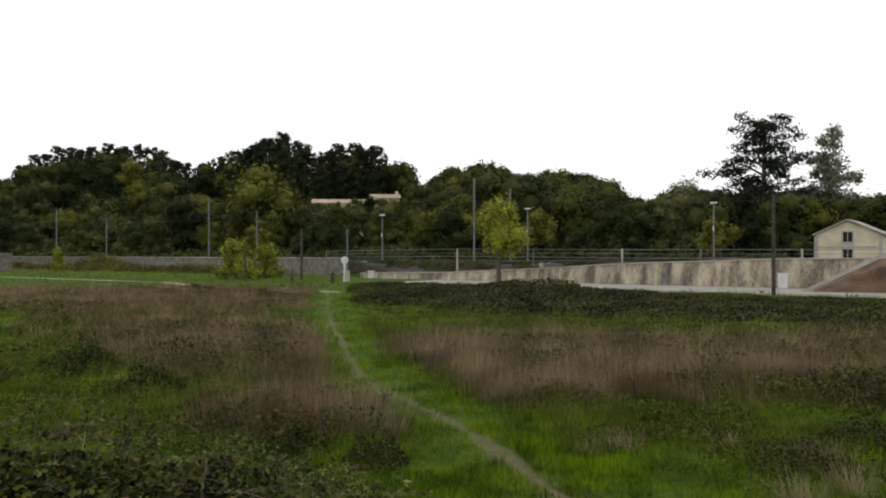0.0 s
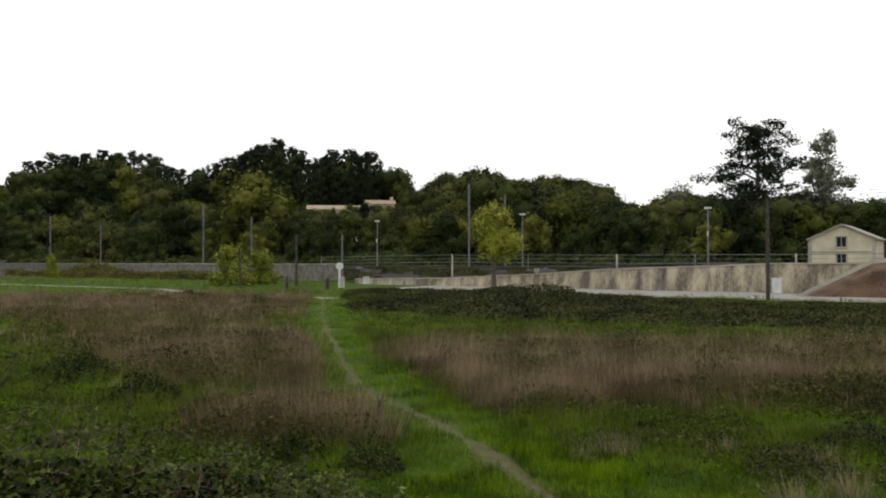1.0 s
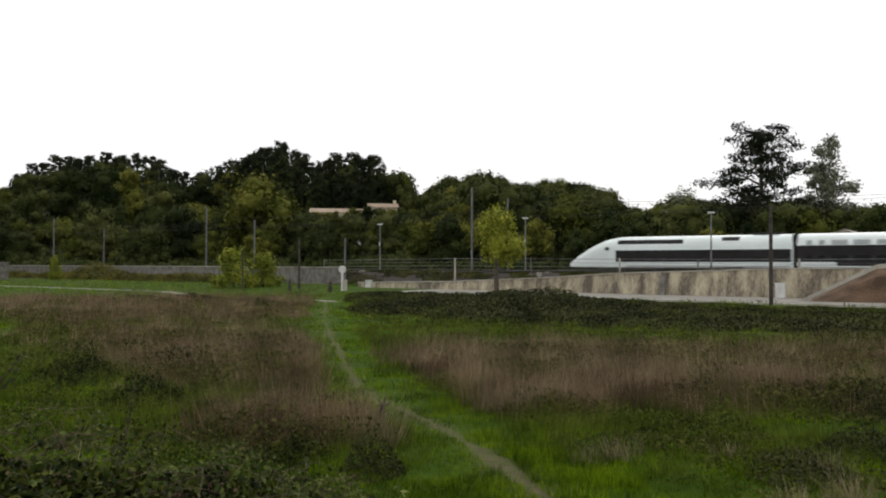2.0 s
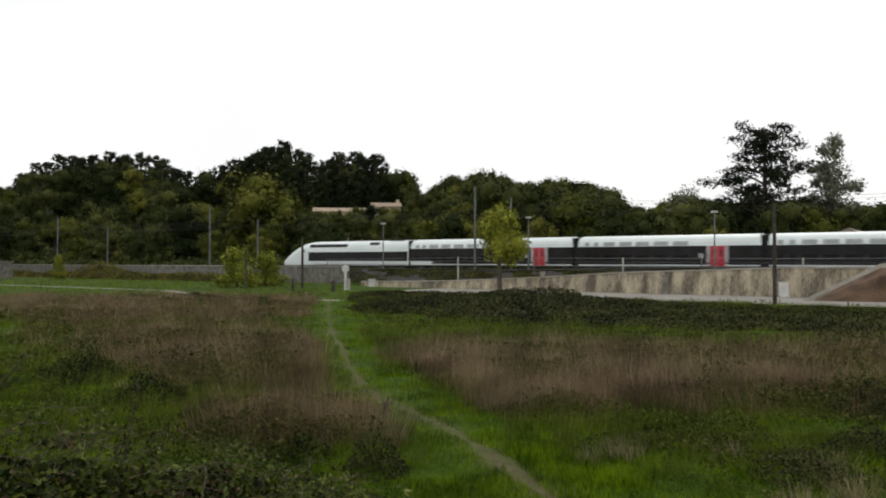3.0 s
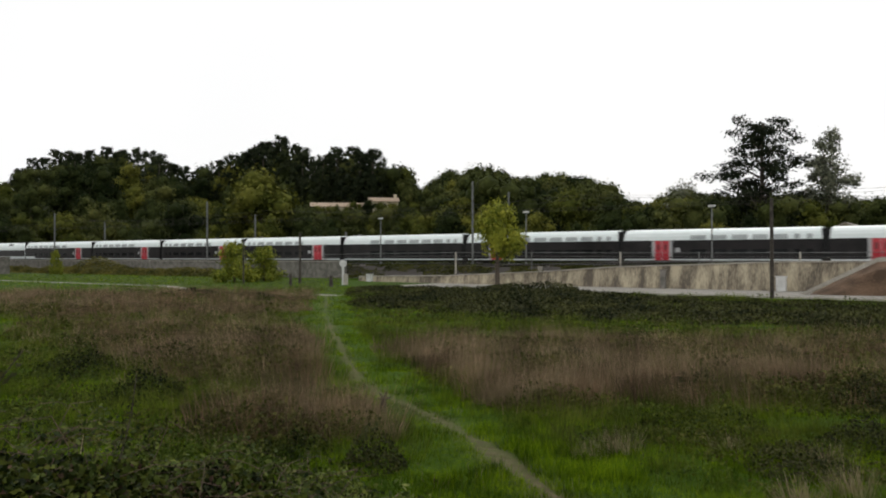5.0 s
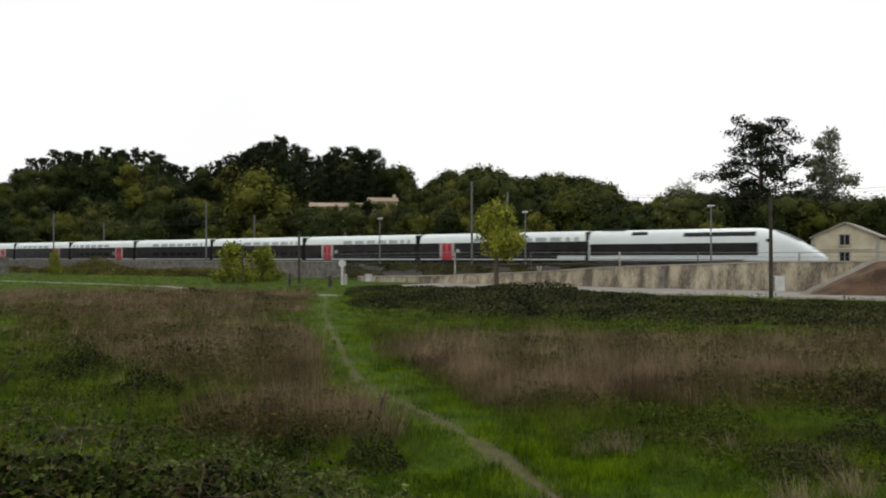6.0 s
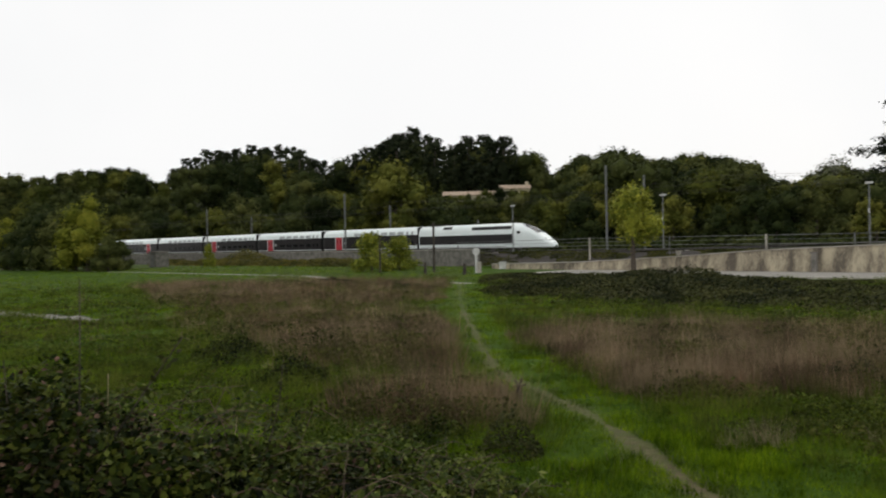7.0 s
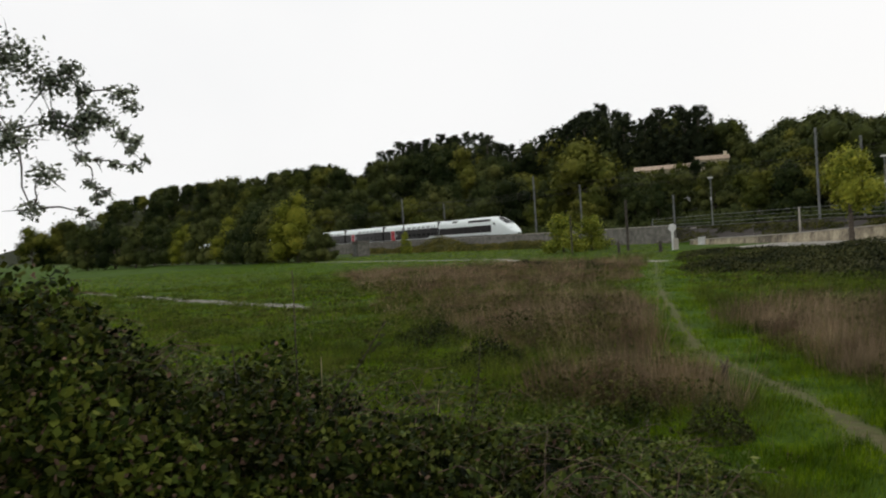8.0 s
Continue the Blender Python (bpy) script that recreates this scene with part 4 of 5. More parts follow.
def weeds():
    """Broad-leaved weeds and tussocks scattered over the meadow."""
    rng = np.random.default_rng(43)
    n = 260000
    az, r = -58 + 93 * rng.random(n), 7.0 * (75 / 7.0) ** rng.random(n)
    x, y = np.sin(np.radians(az)) * r, np.cos(np.radians(az)) * r
    c = sst(vnoise(x * 0.55 + 1, y * 0.7 + 2, 41), 0.50, 0.72)
    off = np.abs(x - trail_x(y))
    ok = on_meadow(x, y) & (rng.random(n) < np.clip(c, 0.008, 1)) & (off > 1.3 + 1.4 * rng.random(n))
    x, y, c, r = x[ok], y[ok], c[ok], r[ok]
    z = height(x, y) + (0.08 + 0.42 * np.clip(c - 0.3, 0, 1)) * rng.random(len(x)) ** 0.7
    V, F = cards(np.stack([x, y, z], -1), np.tile(np.array([0, -0.3, 0.8]), (len(x), 1)), (0.03 + 0.04 * rng.random(len(x))) * (0.7 + r / 22), rng, 0.45, 0.9)
    tagged(new("meadow_weeds", mesh_np("meadow_weeds", V, F, M_weed)), "dark green broad-leaved weeds in clumps among the grass", "weeds", kind="stuff")
    # dark low leaves stand in for shade in dead-grass hollows, plus streaks over turf
    rng = np.random.default_rng(49)
    n = 420000
    az, r = -56 + 91 * rng.random(n), 8.5 * (48 / 8.5) ** rng.random(n)
    x, y = np.sin(np.radians(az)) * r, np.cos(np.radians(az)) * r
    f = dryness(x, y)
    c = sst(vnoise(x * 0.42 + 13, y * 0.95 + 6, 66), 0.50, 0.62) * (0.35 + 0.65 * sst(f, 0.05, 0.3))
    ok = on_meadow(x, y) & (rng.random(n) < c) & (np.abs(x - trail_x(y)) > 1.2 + 0.9 * rng.random(n))
    x, y, c, r, f = x[ok], y[ok], c[ok], r[ok], f[ok]
    z = height(x, y) + (0.14 + 0.42 * c * sst(f, 0.05, 0.4)) * rng.random(len(x)) ** 0.7
    V, F = cards(np.stack([x, y, z], -1), np.tile(np.array([0, -0.3, 0.8]), (len(x), 1)), (0.035 + 0.045 * rng.random(len(x))) * (0.7 + r / 22), rng, 0.5, 0.9)
    tagged(new("hollow_shade_leaves", mesh_np("hollow_shade_leaves", V, F, M_hollow)), "dark low leaves standing in for shade in the hollows of the dead grass", "weeds", kind="stuff")


M_shoot = mat("young_bramble_leaves", (0.020, 0.032, 0.006), (0.085, 0.112, 0.022), 2.0, rough=0.6, island=0.6, spec=0.06)
M_dead = mat("dead_brown_leaves", (0.03, 0.018, 0.012), (0.15, 0.10, 0.065), 3.0, rough=0.85, island=0.6, spec=0.08)
M_russet = mat("russet_dead_stalks", (0.050, 0.035, 0.024), (0.26, 0.175, 0.105), 0.9, rough=0.95, island=0.45, spec=0.02)
M_tall = mat("tall_olive_grass", (0.038, 0.056, 0.008), (0.125, 0.158, 0.022), 0.4, rough=0.85, island=0.45, spec=0.06)
M_weed = mat("weed_foliage", (0.025, 0.042, 0.006), (0.075, 0.10, 0.016), 0.7, rough=0.85, island=0.4, spec=0.04)
M_olive = mat("olive_foliage", (0.055, 0.066, 0.011), (0.115, 0.12, 0.022), 0.25, rough=0.8, island=0.25, rand=0.45, spec=0.05)
M_bramble_dark = mat("dark_bramble_foliage", (0.014, 0.018, 0.007), (0.056, 0.060, 0.020), 0.35, rough=0.8, island=0.55, spec=0.06)
# dark olive: trackside weed colour, and the shade put between dead stalks
M_hollow = mat("olive_leaves_and_shade", (0.034, 0.042, 0.010), (0.095, 0.095, 0.026), 0.6, rough=0.85, island=0.5, spec=0.04)
M_willow = mat("willow_foliage", (0.085, 0.10, 0.010), (0.17, 0.175, 0.022), 0.3, rough=0.8, island=0.3, spec=0.05)
M_hedge = mat("yellowing_hedge_foliage", (0.045, 0.050, 0.009), (0.145, 0.128, 0.024), 0.5, rough=0.75, island=0.4, spec=0.15)

woods()
scrub()
stand(cedar(), 22.1, 116, 1.0, 0)
stand(broadleaf("poplar_tree", "slender grey-green tree with sparse airy foliage", 91, 18.6, 4.9, M_pale, 6500, 0.36, 0.1, True), 26.2, 122, 1.0)
stand(broadleaf("bare_tree", "thin autumn tree with sparse pale leaves", 92, 11.6, 4.6, M_pale, 1300, 0.3, 0.3, True), 16.8, 126, 1.0)
stand(broadleaf("young_tree", "young yellow-green tree with an upright crown beside the wall", 93, 7.9, 3.5, M_yellow, 5500, 0.26, 0.2), 4.08, 74.5, 1.0)
shrub = stand(broadleaf("yellow_shrub", "yellowing bushy shrub on the verge of the lane", 94, 4.6, 3.1, M_yellow, 4600, 0.24, 0.06, True, group="yellow shrubs"), -14.6, 86, 1.0)
again(shrub, -12.6, 88, 0.9, 130)
again(shrub, -25.9, 128, 0.62, 60).scale = (0.42, 0.42, 0.85)
willow = broadleaf("willow_tree", "broad willow turning yellow-green at the edge of the meadow", 95, 11.0, 5.6, M_willow, 3600, 0.4, 0.08, group="trees at the meadow's edge")
willow_d = broadleaf("alder_tree", "dense dark green tree at the edge of the meadow", 96, 10.0, 5.4, M_leaf, 3200, 0.4, 0.06, group="trees at the meadow's edge")
stand(willow, -33.6, 127, 1.05, 0)
stand(willow_d, -35.4, 139, 1.0, 50)
for az, r, k, w in ((-31.6, 124, 0.42, 0), (-32.4, 121, 0.5, 0), (-34.4, 134, 0.95, 0), (-35.9, 142, 0.9, 0), (-36.6, 147, 0.95, 0), (-37.4, 152, 0.85, 0), (-38.2, 158, 0.8, 1), (-39.2, 168, 0.9, 0), (-40.2, 176, 0.85, 0), (-41.2, 186, 0.8, 1), (-42.2, 196, 0.95, 0),
                    (-43.3, 205, 1.0, 0), (-44.5, 210, 1.0, 0), (-45.8, 216, 1.05, 0), (-47.5, 222, 1.1, 0)):
    again(willow if w else willow_d, az, r, k * 1.1, az * 77)
thickets()
grass_field("meadow_grass", "bright green meadow turf of short uneven blades", 850000, "turf", 41, M_grass, 0.19, 0.0045, 0.8)
grass_field("dry_grass", "tall dead tan-brown grass in drifts", 1000000, "dry", 42, M_dry, 0.8, 0.0024, 0.6)
grass_field("tall_grass", "tall olive green grass mixed into the dead grass", 700000, "tall", 44, M_tall, 0.6, 0.0026, 0.8)
tussocks("dead_grass_tussocks", "pale tan dead grass in leaning tussocks", 9000, "tan", 45, M_dry, 0.86, 40)
tussocks("russet_tussocks", "russet brown dead stalks standing in clumps", 7500, "russet", 46, M_russet, 0.80, 40)
tussocks("green_tussocks", "dark green grass tussocks between the dead grass", 8000, "green", 47, M_tall, 0.50, 36)
tussocks("turf_tussocks", "bright green tufts in the turf beside the trail", 5500, "turf", 48, M_grass, 0.22, 30)
weeds()


# ---- near tree at the edge of the bank ----
def ash_tree():
    rng = np.random.default_rng(101)
    bx, by = polar(-57, 7.6)
    g = ground_z(bx, by)
    t = thing("ash_tree", "slender ash with grey-green leaves on thin drooping branches", "tree", pose(bx, by, g, 0, 0, 0))
    lobes = []
    for az, el, rr in ((-47.6, 12.3, 0.11), (-47.1, 10.9, 0.13), (-46.5, 9.4, 0.14), (-47.3, 8.7, 0.14), (-45.8, 9.0, 0.10), (-44.8, 10.8, 0.11), (-44.1, 10.0, 0.09), (-43.9, 11.0, 0.06),
                       (-44.8, 8.1, 0.09), (-44.0, 7.7, 0.08), (-44.3, 7.1, 0.06), (-47.5, 8.1, 0.11), (-45.4, 6.2, 0.06), (-44.2, 6.0, 0.07), (-43.4, 6.5, 0.05), (-47.3, 6.7, 0.08), (-46.5, 6.5, 0.06),
                       (-46.9, 4.9, 0.08), (-46.0, 4.3, 0.06), (-46.7, 3.9, 0.07), (-47.5, 3.1, 0.07), (-47.0, 2.3, 0.06),
                       (-49.0, 11.5, 0.20), (-48.8, 9.0, 0.16), (-49.6, 5.6, 0.15), (-51.0, 13.0, 0.24), (-51.5, 8.0, 0.22), (-53.5, 11.0, 0.3), (-54.0, 15.0, 0.3), (-50.5, 3.4, 0.12), (-57.0, 12.0, 0.4), (-60.0, 16.0, 0.5)):
        x, y = polar(az, 7.0)
        lobes.append((x - bx, y - by, 3 + 7.0 * math.tan(radians(el)) - g, rr, rr, rr * 0.8))
    bm = bmesh.new()
    knots = [Vector((0.05 * i, 0.03 * math.sin(i), 0.62 * i - 0.2)) for i in range(8)]
    for i, (p, q) in enumerate(zip(knots, knots[1:])):
        rod_into(bm, p, q, 0.13 - 0.012 * i, 0.118 - 0.012 * i, 9)
    joined = list(knots[3:])
    for k, l in enumerate(sorted(lobes, key=lambda q: math.hypot(q[0], q[1]))):
        e = Vector(l[:3])
        b = min(joined, key=lambda q: (q - e).length + 0.35 * abs(q.z - e.z))
        joined.append(e)
        far = (e - b).length
        mids = [b.lerp(e, u) + Vector((0.03 * math.sin(5 * u + k), 0.03 * math.cos(4 * u + k), 0.35 * far * u * (1 - u))) for u in (0.25, 0.5, 0.75)]
        w0 = 0.007 + 0.006 * min(1.0, far)
        for p, q in zip([b] + mids, mids + [e]):
            rod_into(bm, p, q, w0, w0 * 0.85, 6)
            w0 *= 0.85
        for _ in range(6):
            tw = e + Vector(rng.normal(0, l[3] * 0.6, 3))
            rod_into(bm, e, tw, 0.006, 0.002, 4)
    part("trunk", bm, M_bark, t)
    n = 10000
    P, u = lobe_points(lobes, n, rng, 0.05)
    part("crown", mesh_np("crown", *cards(P, u * 0.3 + np.array([0, 0, 0.7]), 0.042 * (0.6 + 0.8 * rng.random(n)), rng, 0.6, 0.9), M_ash), None, t)

    # unseen lobes overhead, added to keep sky light off the bramble below
    over = []
    for az, r, z, rr in ((-66, 6.0, 6.6, 1.7), (-82, 5.0, 6.2, 2.0), (-58, 8.8, 8.0, 1.5), (-72, 8.5, 7.4, 2.0), (-100, 5.5, 6.6, 2.0), (-90, 7.5, 7.8, 2.0), (-60, 5.0, 7.4, 1.2)):
        x, y = polar(az, r)
        over.append((x - bx, y - by, z - g, rr, rr, rr * 0.7))
    n = 7000
    P, u = lobe_points(over, n, rng, 0.2)
    part("upper_crown", mesh_np("upper_crown", *cards(P, u * 0.3 + np.array([0, 0, 0.8]), 0.2 * (0.6 + 0.8 * rng.random(n)), rng, 0.6, 0.8), M_ash), None, t)
    # boughs that carry the added shading lobes
    bm = bmesh.new()
    for l in over:
        e = Vector(l[:3])
        m = knots[7].lerp(e, 0.5) + Vector((0, 0, 0.3))
        rod_into(bm, knots[7], m, 0.035, 0.025, 6), rod_into(bm, m, e, 0.025, 0.01, 6)
    part("shade_crown_limb", bm, M_bark, t)


M_ash = mat("ash_leaves", (0.08, 0.10, 0.06), (0.22, 0.245, 0.17), 1.5, rough=0.4, island=0.5, spec=0.4)
ash_tree()


M_cane = mat("brown_bramble_canes", (0.06, 0.035, 0.028), (0.16, 0.11, 0.08), 3.0, rough=0.8, island=0.4)


def canes():
    """Arching bramble canes and dry stems that stand out of the thicket."""
    rng = np.random.default_rng(14)
    bm = bmesh.new()
    for i in range(170):
        az, r = -58 + 52 * rng.random(), 5.6 + 3.2 * rng.random()
        x, y = polar(az, r)
        top = float(np.interp(az, [-60, -48, -41, -28, -15, -6], [2.9, 2.5, 1.75, 1.45, 0.95, 0.45]))
        p = Vector((x, y, max(top - 0.6, ground_z(x, y))))
        way = Vector((rng.normal(0, 0.5), rng.normal(0, 0.3), 1.0))
        L = 0.35 + 0.5 * rng.random()
        for k in range(4):
            q = p + way.normalized() * L * 0.4
            rod_into(bm, p, q, 0.006 - 0.001 * k, 0.005 - 0.001 * k, 5)
            p = q
            way = way + Vector((rng.normal(0, 0.25), rng.normal(0, 0.2), -0.35))
    P, N = [], []
    for i in range(300):
        az, r = -58 + 54 * rng.random(), 5.4 + 4.2 * rng.random()
        x, y = polar(az, r)
        top = float(np.interp(az, [-60, -48, -41, -28, -15, -4], [2.8, 2.4, 1.8, 1.45, 0.9, 0.4]))
        p = Vector((x, y, max(top - 0.35, ground_z(x, y))))
        way = Vector((rng.normal(0, 0.7), rng.normal(0, 0.4), 0.9))
        L = 0.10 + 0.07 * rng.random()
        for k in range(6):
            q = p + way.normalized() * L
            rod_into(bm, p, q, 0.005 - 0.0005 * k, 0.0045 - 0.0005 * k, 4)
            for _ in range(5):
                P.append(tuple(q + Vector(rng.normal(0, 0.035, 3)))), N.append((rng.normal(0, 0.5), -0.5, 0.9))
            p = q
            way = way + Vector((rng.normal(0, 0.25), rng.normal(0, 0.2), -0.28))
    P, N = np.array(P), np.array(N)
    V, F = cards(P, N, 0.045 + 0.04 * rng.random(len(P)), rng, 0.65, 0.6)
    tagged(new("bramble_shoots", mesh_np("bramble_shoots", V, F, M_shoot)), "light green leaves on young arching bramble shoots", "shoots", kind="stuff")
    me = bpy.data.meshes.new("bramble_canes")
    bm.to_mesh(me), bm.free()
    me.materials.append(M_cane)
    tagged(new("bramble_canes", me), "thin arching brown bramble canes over the bush", "canes", kind="stuff")


def stalk(name, label, az, r, h, lean, material, w=0.012, leafy=True, cat="plant"):
    x, y = polar(az, r)
    t = thing(name, label, cat, pose(x, y, ground_z(x, y) - 0.03, 0, 0, 0))
    rng = np.random.default_rng(int(abs(az) * 100))
    bm = bmesh.new()
    p = Vector((0, 0, 0))
    for k in range(5):
        q = Vector((lean * (k + 1) / 5 * h + rng.normal(0, 0.012), rng.normal(0, 0.01), h * (k + 1) / 5))
        rod_into(bm, p, q, w * (1 - 0.12 * k), w * (0.88 - 0.12 * k), 6)
        p = q
    part("stem", bm, material, t)
    if leafy:
        n = 90
        u = 0.35 + 0.65 * rng.random(n)
        P = np.stack([lean * u * h + rng.normal(0, 0.03, n), rng.normal(0, 0.03, n), u * h], -1)
        part("leaves", mesh_np("leaves", *cards(P, rng.normal(0, 1, (n, 3)), 0.05 + 0.04 * rng.random(n), rng, 0.4, 0.8), M_bramble_dark), None, t)


def small_plants():
    canes()
    stalk("weed_stalk", "dark leafy weed stalk standing over the bramble", -24.3, 7.6, 1.8, 0.28, M_bark)
    stalk("weed_stalk", "dark leafy weed stalk standing over the bramble", -39.0, 7.0, 2.05, 0.75, M_bark)
    stalk("weed_stalk", "tall thin bare stem over the bramble", -34.6, 6.0, 2.15, 0.03, M_bark, 0.01, False)
    stalk("weed_stalk", "tall thin bare stem over the bramble", -37.5, 6.2, 1.7, -0.1, M_bark, 0.009, False)
    stalk("dead_stem", "short pale dead stem in the bramble", -24.8, 7.4, 1.25, 0.05, M_straw, 0.008, False)
    stalk("dead_stem", "short pale dead stem in the bramble", -32.0, 7.4, 1.75, -0.05, M_straw, 0.009, False)
    # gnarled stump by the trail
    x, y = polar(-4.2, 15.6)
    t = thing("stump", "dark gnarled stump with twigs beside the trail", "stump", pose(x, y, ground_z(x, y), 0, 0, 0))
    bm = rod((0, 0, -0.05), (0.02, 0, 0.3), 0.07, 0.05, 9)
    for e in ((0.08, 0, 0.42), (-0.07, 0.03, 0.38), (0.16, 0.02, 0.3), (-0.12, 0, 0.27)):
        rod_into(bm, (0.02, 0, 0.26), e, 0.025, 0.01, 6)
    part("trunk", bm, M_wood, t)
    # pale straw tufts
    for k, (az, r, hh, n) in enumerate(((12.8, 12.3, 0.5, 170), (10.5, 12.0, 0.3, 110), (24.5, 10.6, 0.5, 200), (27.5, 11.2, 0.5, 220), (-12.5, 16.0, 0.7, 260), (-14.0, 15.5, 0.55, 200), (20, 12.8, 0.35, 120), (26, 12.4, 0.5, 200), (-10.5, 14.2, 0.5, 180))):
        rng = np.random.default_rng(300 + k)
        x, y = polar(az, r)
        ang, q = rng.random(n) * 6.283, rng.random(n) ** 0.6
        root = np.stack([np.cos(ang) * q * 0.35, np.sin(ang) * q * 0.2, 0 * q], -1)
        h = hh * (0.4 + 0.7 * rng.random(n))
        sway = rng.normal(-0.25, 0.35, n)
        tip = root + np.stack([h * sway + 0.25 * np.cos(ang) * h, np.sin(ang) * h * 0.3, h * (1 - 0.3 * np.abs(sway))], -1)
        sd = np.stack([np.cos(ang + 1.57), np.sin(ang + 1.57), 0 * q], -1) * 0.004
        V = np.stack([root - sd, root + sd, tip], 1).reshape(-1, 3)
        ob = new("straw_tuft", mesh_np("straw_tuft", V, np.arange(n * 3).reshape(n, 3), M_straw))
        ob.matrix_basis = pose(x, y, ground_z(x, y) - 0.02)
        tagged(ob, "tuft of pale dead straw in the turf", "grass tuft", "straw tufts")


M_straw = mat("pale_straw", (0.24, 0.19, 0.11), (0.42, 0.35, 0.22), 2.0, rough=0.9, island=0.3, spec=0.1)
small_plants()


# ---- railway furniture ----
def mast(az, d, el, arm=True, label="grey steel catenary mast beside the track", r=0.11):
    rr = reach(az, d)
    x, y = polar(az, rr)
    top = 3 + rr * math.tan(radians(el))
    g = ground_z(x, y) - 0.1
    m = thing("catenary_mast", label, "mast", pose(x, y, g, 0, 0, HEAD), "catenary masts")
    h = top - g
    bm = box(-r, r, -0.09, -0.07, 0, h)
    box_into(bm, -r, r, 0.07, 0.09, 0, h)
    box_into(bm, -0.012, 0.012, -0.07, 0.07, 0, h)
    part("post", bm, M_steel, m)
    part("footing", box(-0.35, 0.35, -0.35, 0.35, -0.1, 0.25, 0.04), M_concrete, m)
    if arm:
        s = TRACK - d
        a = part("cantilever", rod((0, 0.08, h - 2.6), (0, s, h - 1.7), 0.03, 0.025, 6), M_steel, m)
        part("stay", rod((0, 0.08, h - 0.9), (0, s, h - 1.68), 0.018, 0.018, 6), M_steel, a)
        part("insulator", rod((0, 0.18 * s, h - 2.44), (0, 0.3 * s, h - 2.33), 0.07, 0.07, 8), M_rust, a)


def lamp_post(az, d, el):
    rr = reach(az, d)
    x, y = polar(az, rr)
    g = ground_z(x, y) - 0.05
    h = 3 + rr * math.tan(radians(el)) - g
    t = thing("lamp_post", "grey platform lamp post with a flat white head", "street lamp", pose(x, y, g, 0, 0, HEAD), "platform lamps")
    part("pole", rod((0, 0, 0), (0, 0, h), 0.085, 0.055, 10), M_steel, t)
    part("base", rod((0, 0, 0), (0, 0, 0.5), 0.13, 0.12, 10), M_steel, t)
    head = part("head", box(-0.32, 0.32, -0.14, 0.14, h - 0.03, h + 0.12, 0.04), M_signwhite, t, "white lamp housing")
    part("lens", box(-0.26, 0.26, -0.1, 0.1, h - 0.06, h - 0.032), M_pane, head)
    part("sign", box(-0.06, 0.06, -0.12, -0.09, h * 0.55, h * 0.55 + 0.4), M_signwhite, t)


def fence():
    f = thing("trackside_fence", "pale concrete posts with steel wires along the railway", "fence", pose(0, 0, 0, 0, 0, HEAD))
    aa = [-66.5, -47.4, -38.2, -28.8, -21.5, -13.2, -4.0, 6.0]
    for i, a in enumerate(aa):
        z = float(np.interp(a, [-70, -48, -29, -13, 10], [3.35, 3.55, 3.45, 3.4, 3.5]))
        big = i in (1, 3, 5)
        w = 0.075 if big else 0.05
        x = at(a, 70.2)
        part("post", box(a - w, a + w, 70.2 - w, 70.2 + w, ground_z(x.x, x.y) - 0.1, z, 0.02), M_concrete if big else M_steel, f)
    for a, b in zip(aa, aa[1:]):
        z0, z1 = (float(np.interp(q, [-70, -48, -29, -13, 10], [3.35, 3.55, 3.45, 3.4, 3.5])) for q in (a, b))
        for dz, rr in ((0.08, 0.025), (0.45, 0.014), (0.85, 0.025), (1.2, 0.014)):
            part("wire", rod((a, 70.2, z0 - dz), (b, 70.2, z1 - dz), rr, rr, 5), M_steel, f)
    g = thing("guard_rail", "dark weathered steel guard rail beside the track", "guard rail", pose(0, 0, 0, 0, 0, HEAD))
    pts = [(-92, 1.95), (-75, 1.85), (-58, 1.8), (-45, 2.05), (-32, 2.35), (-18, 2.62)]
    for (a, z), (b, q) in zip(pts, pts[1:]):
        part("rail", rod((a, 71.3, z), (b, 71.3, q), 0.08, 0.08, 6), M_rust, g)
        part("rail", rod((a, 71.3, z - 0.42), (b, 71.3, q - 0.42), 0.05, 0.05, 6), M_rust, g)
        for k in range(4):
            u = a + (b - a) * k / 4
            zz = z + (q - z) * k / 4
            x = at(u, 71.3)
            part("post", box(u - 0.04, u + 0.04, 71.34, 71.42, min(ground_z(x.x, x.y), zz) - 0.2, zz), M_rust, g)


def wires():
    w = thing("overhead_wires", "thin contact and carrier wires over the tracks", "cable", pose(0, 0, 0, 0, 0, HEAD), kind="structure")
    for d in (TRACK, TRACK + 4.0):
        part("contact_wire", rod((-420, d, RAIL + 6.0), (60, d, RAIL + 6.0), 0.012, 0.012, 4), M_rust, w)
        for a in range(-420, 60, 48):
            for k in range(6):
                u, v = k / 6, (k + 1) / 6
                part("carrier_wire", rod((a + 48 * u, d, RAIL + 7.3 - 2.6 * u * (1 - u)), (a + 48 * v, d, RAIL + 7.3 - 2.6 * v * (1 - v)), 0.012, 0.012, 4), M_rust, w) if a > -200 else None


def pole(name, label, az, r, z1, rad, material, cat="pole", lean=0.0):
    x, y = polar(az, r)
    g = ground_z(x, y)
    t = thing(name, label, cat, pose(x, y, g, 0, lean, 0))
    part("shaft", rod((0, 0, -0.1), (0, 0, z1 - g), rad, rad * 0.75, 9), material, t)
    part("cap", rod((0, 0, z1 - g), (0, 0, z1 - g + 0.05), rad * 0.8, rad * 0.4, 9), material, t)
    return t


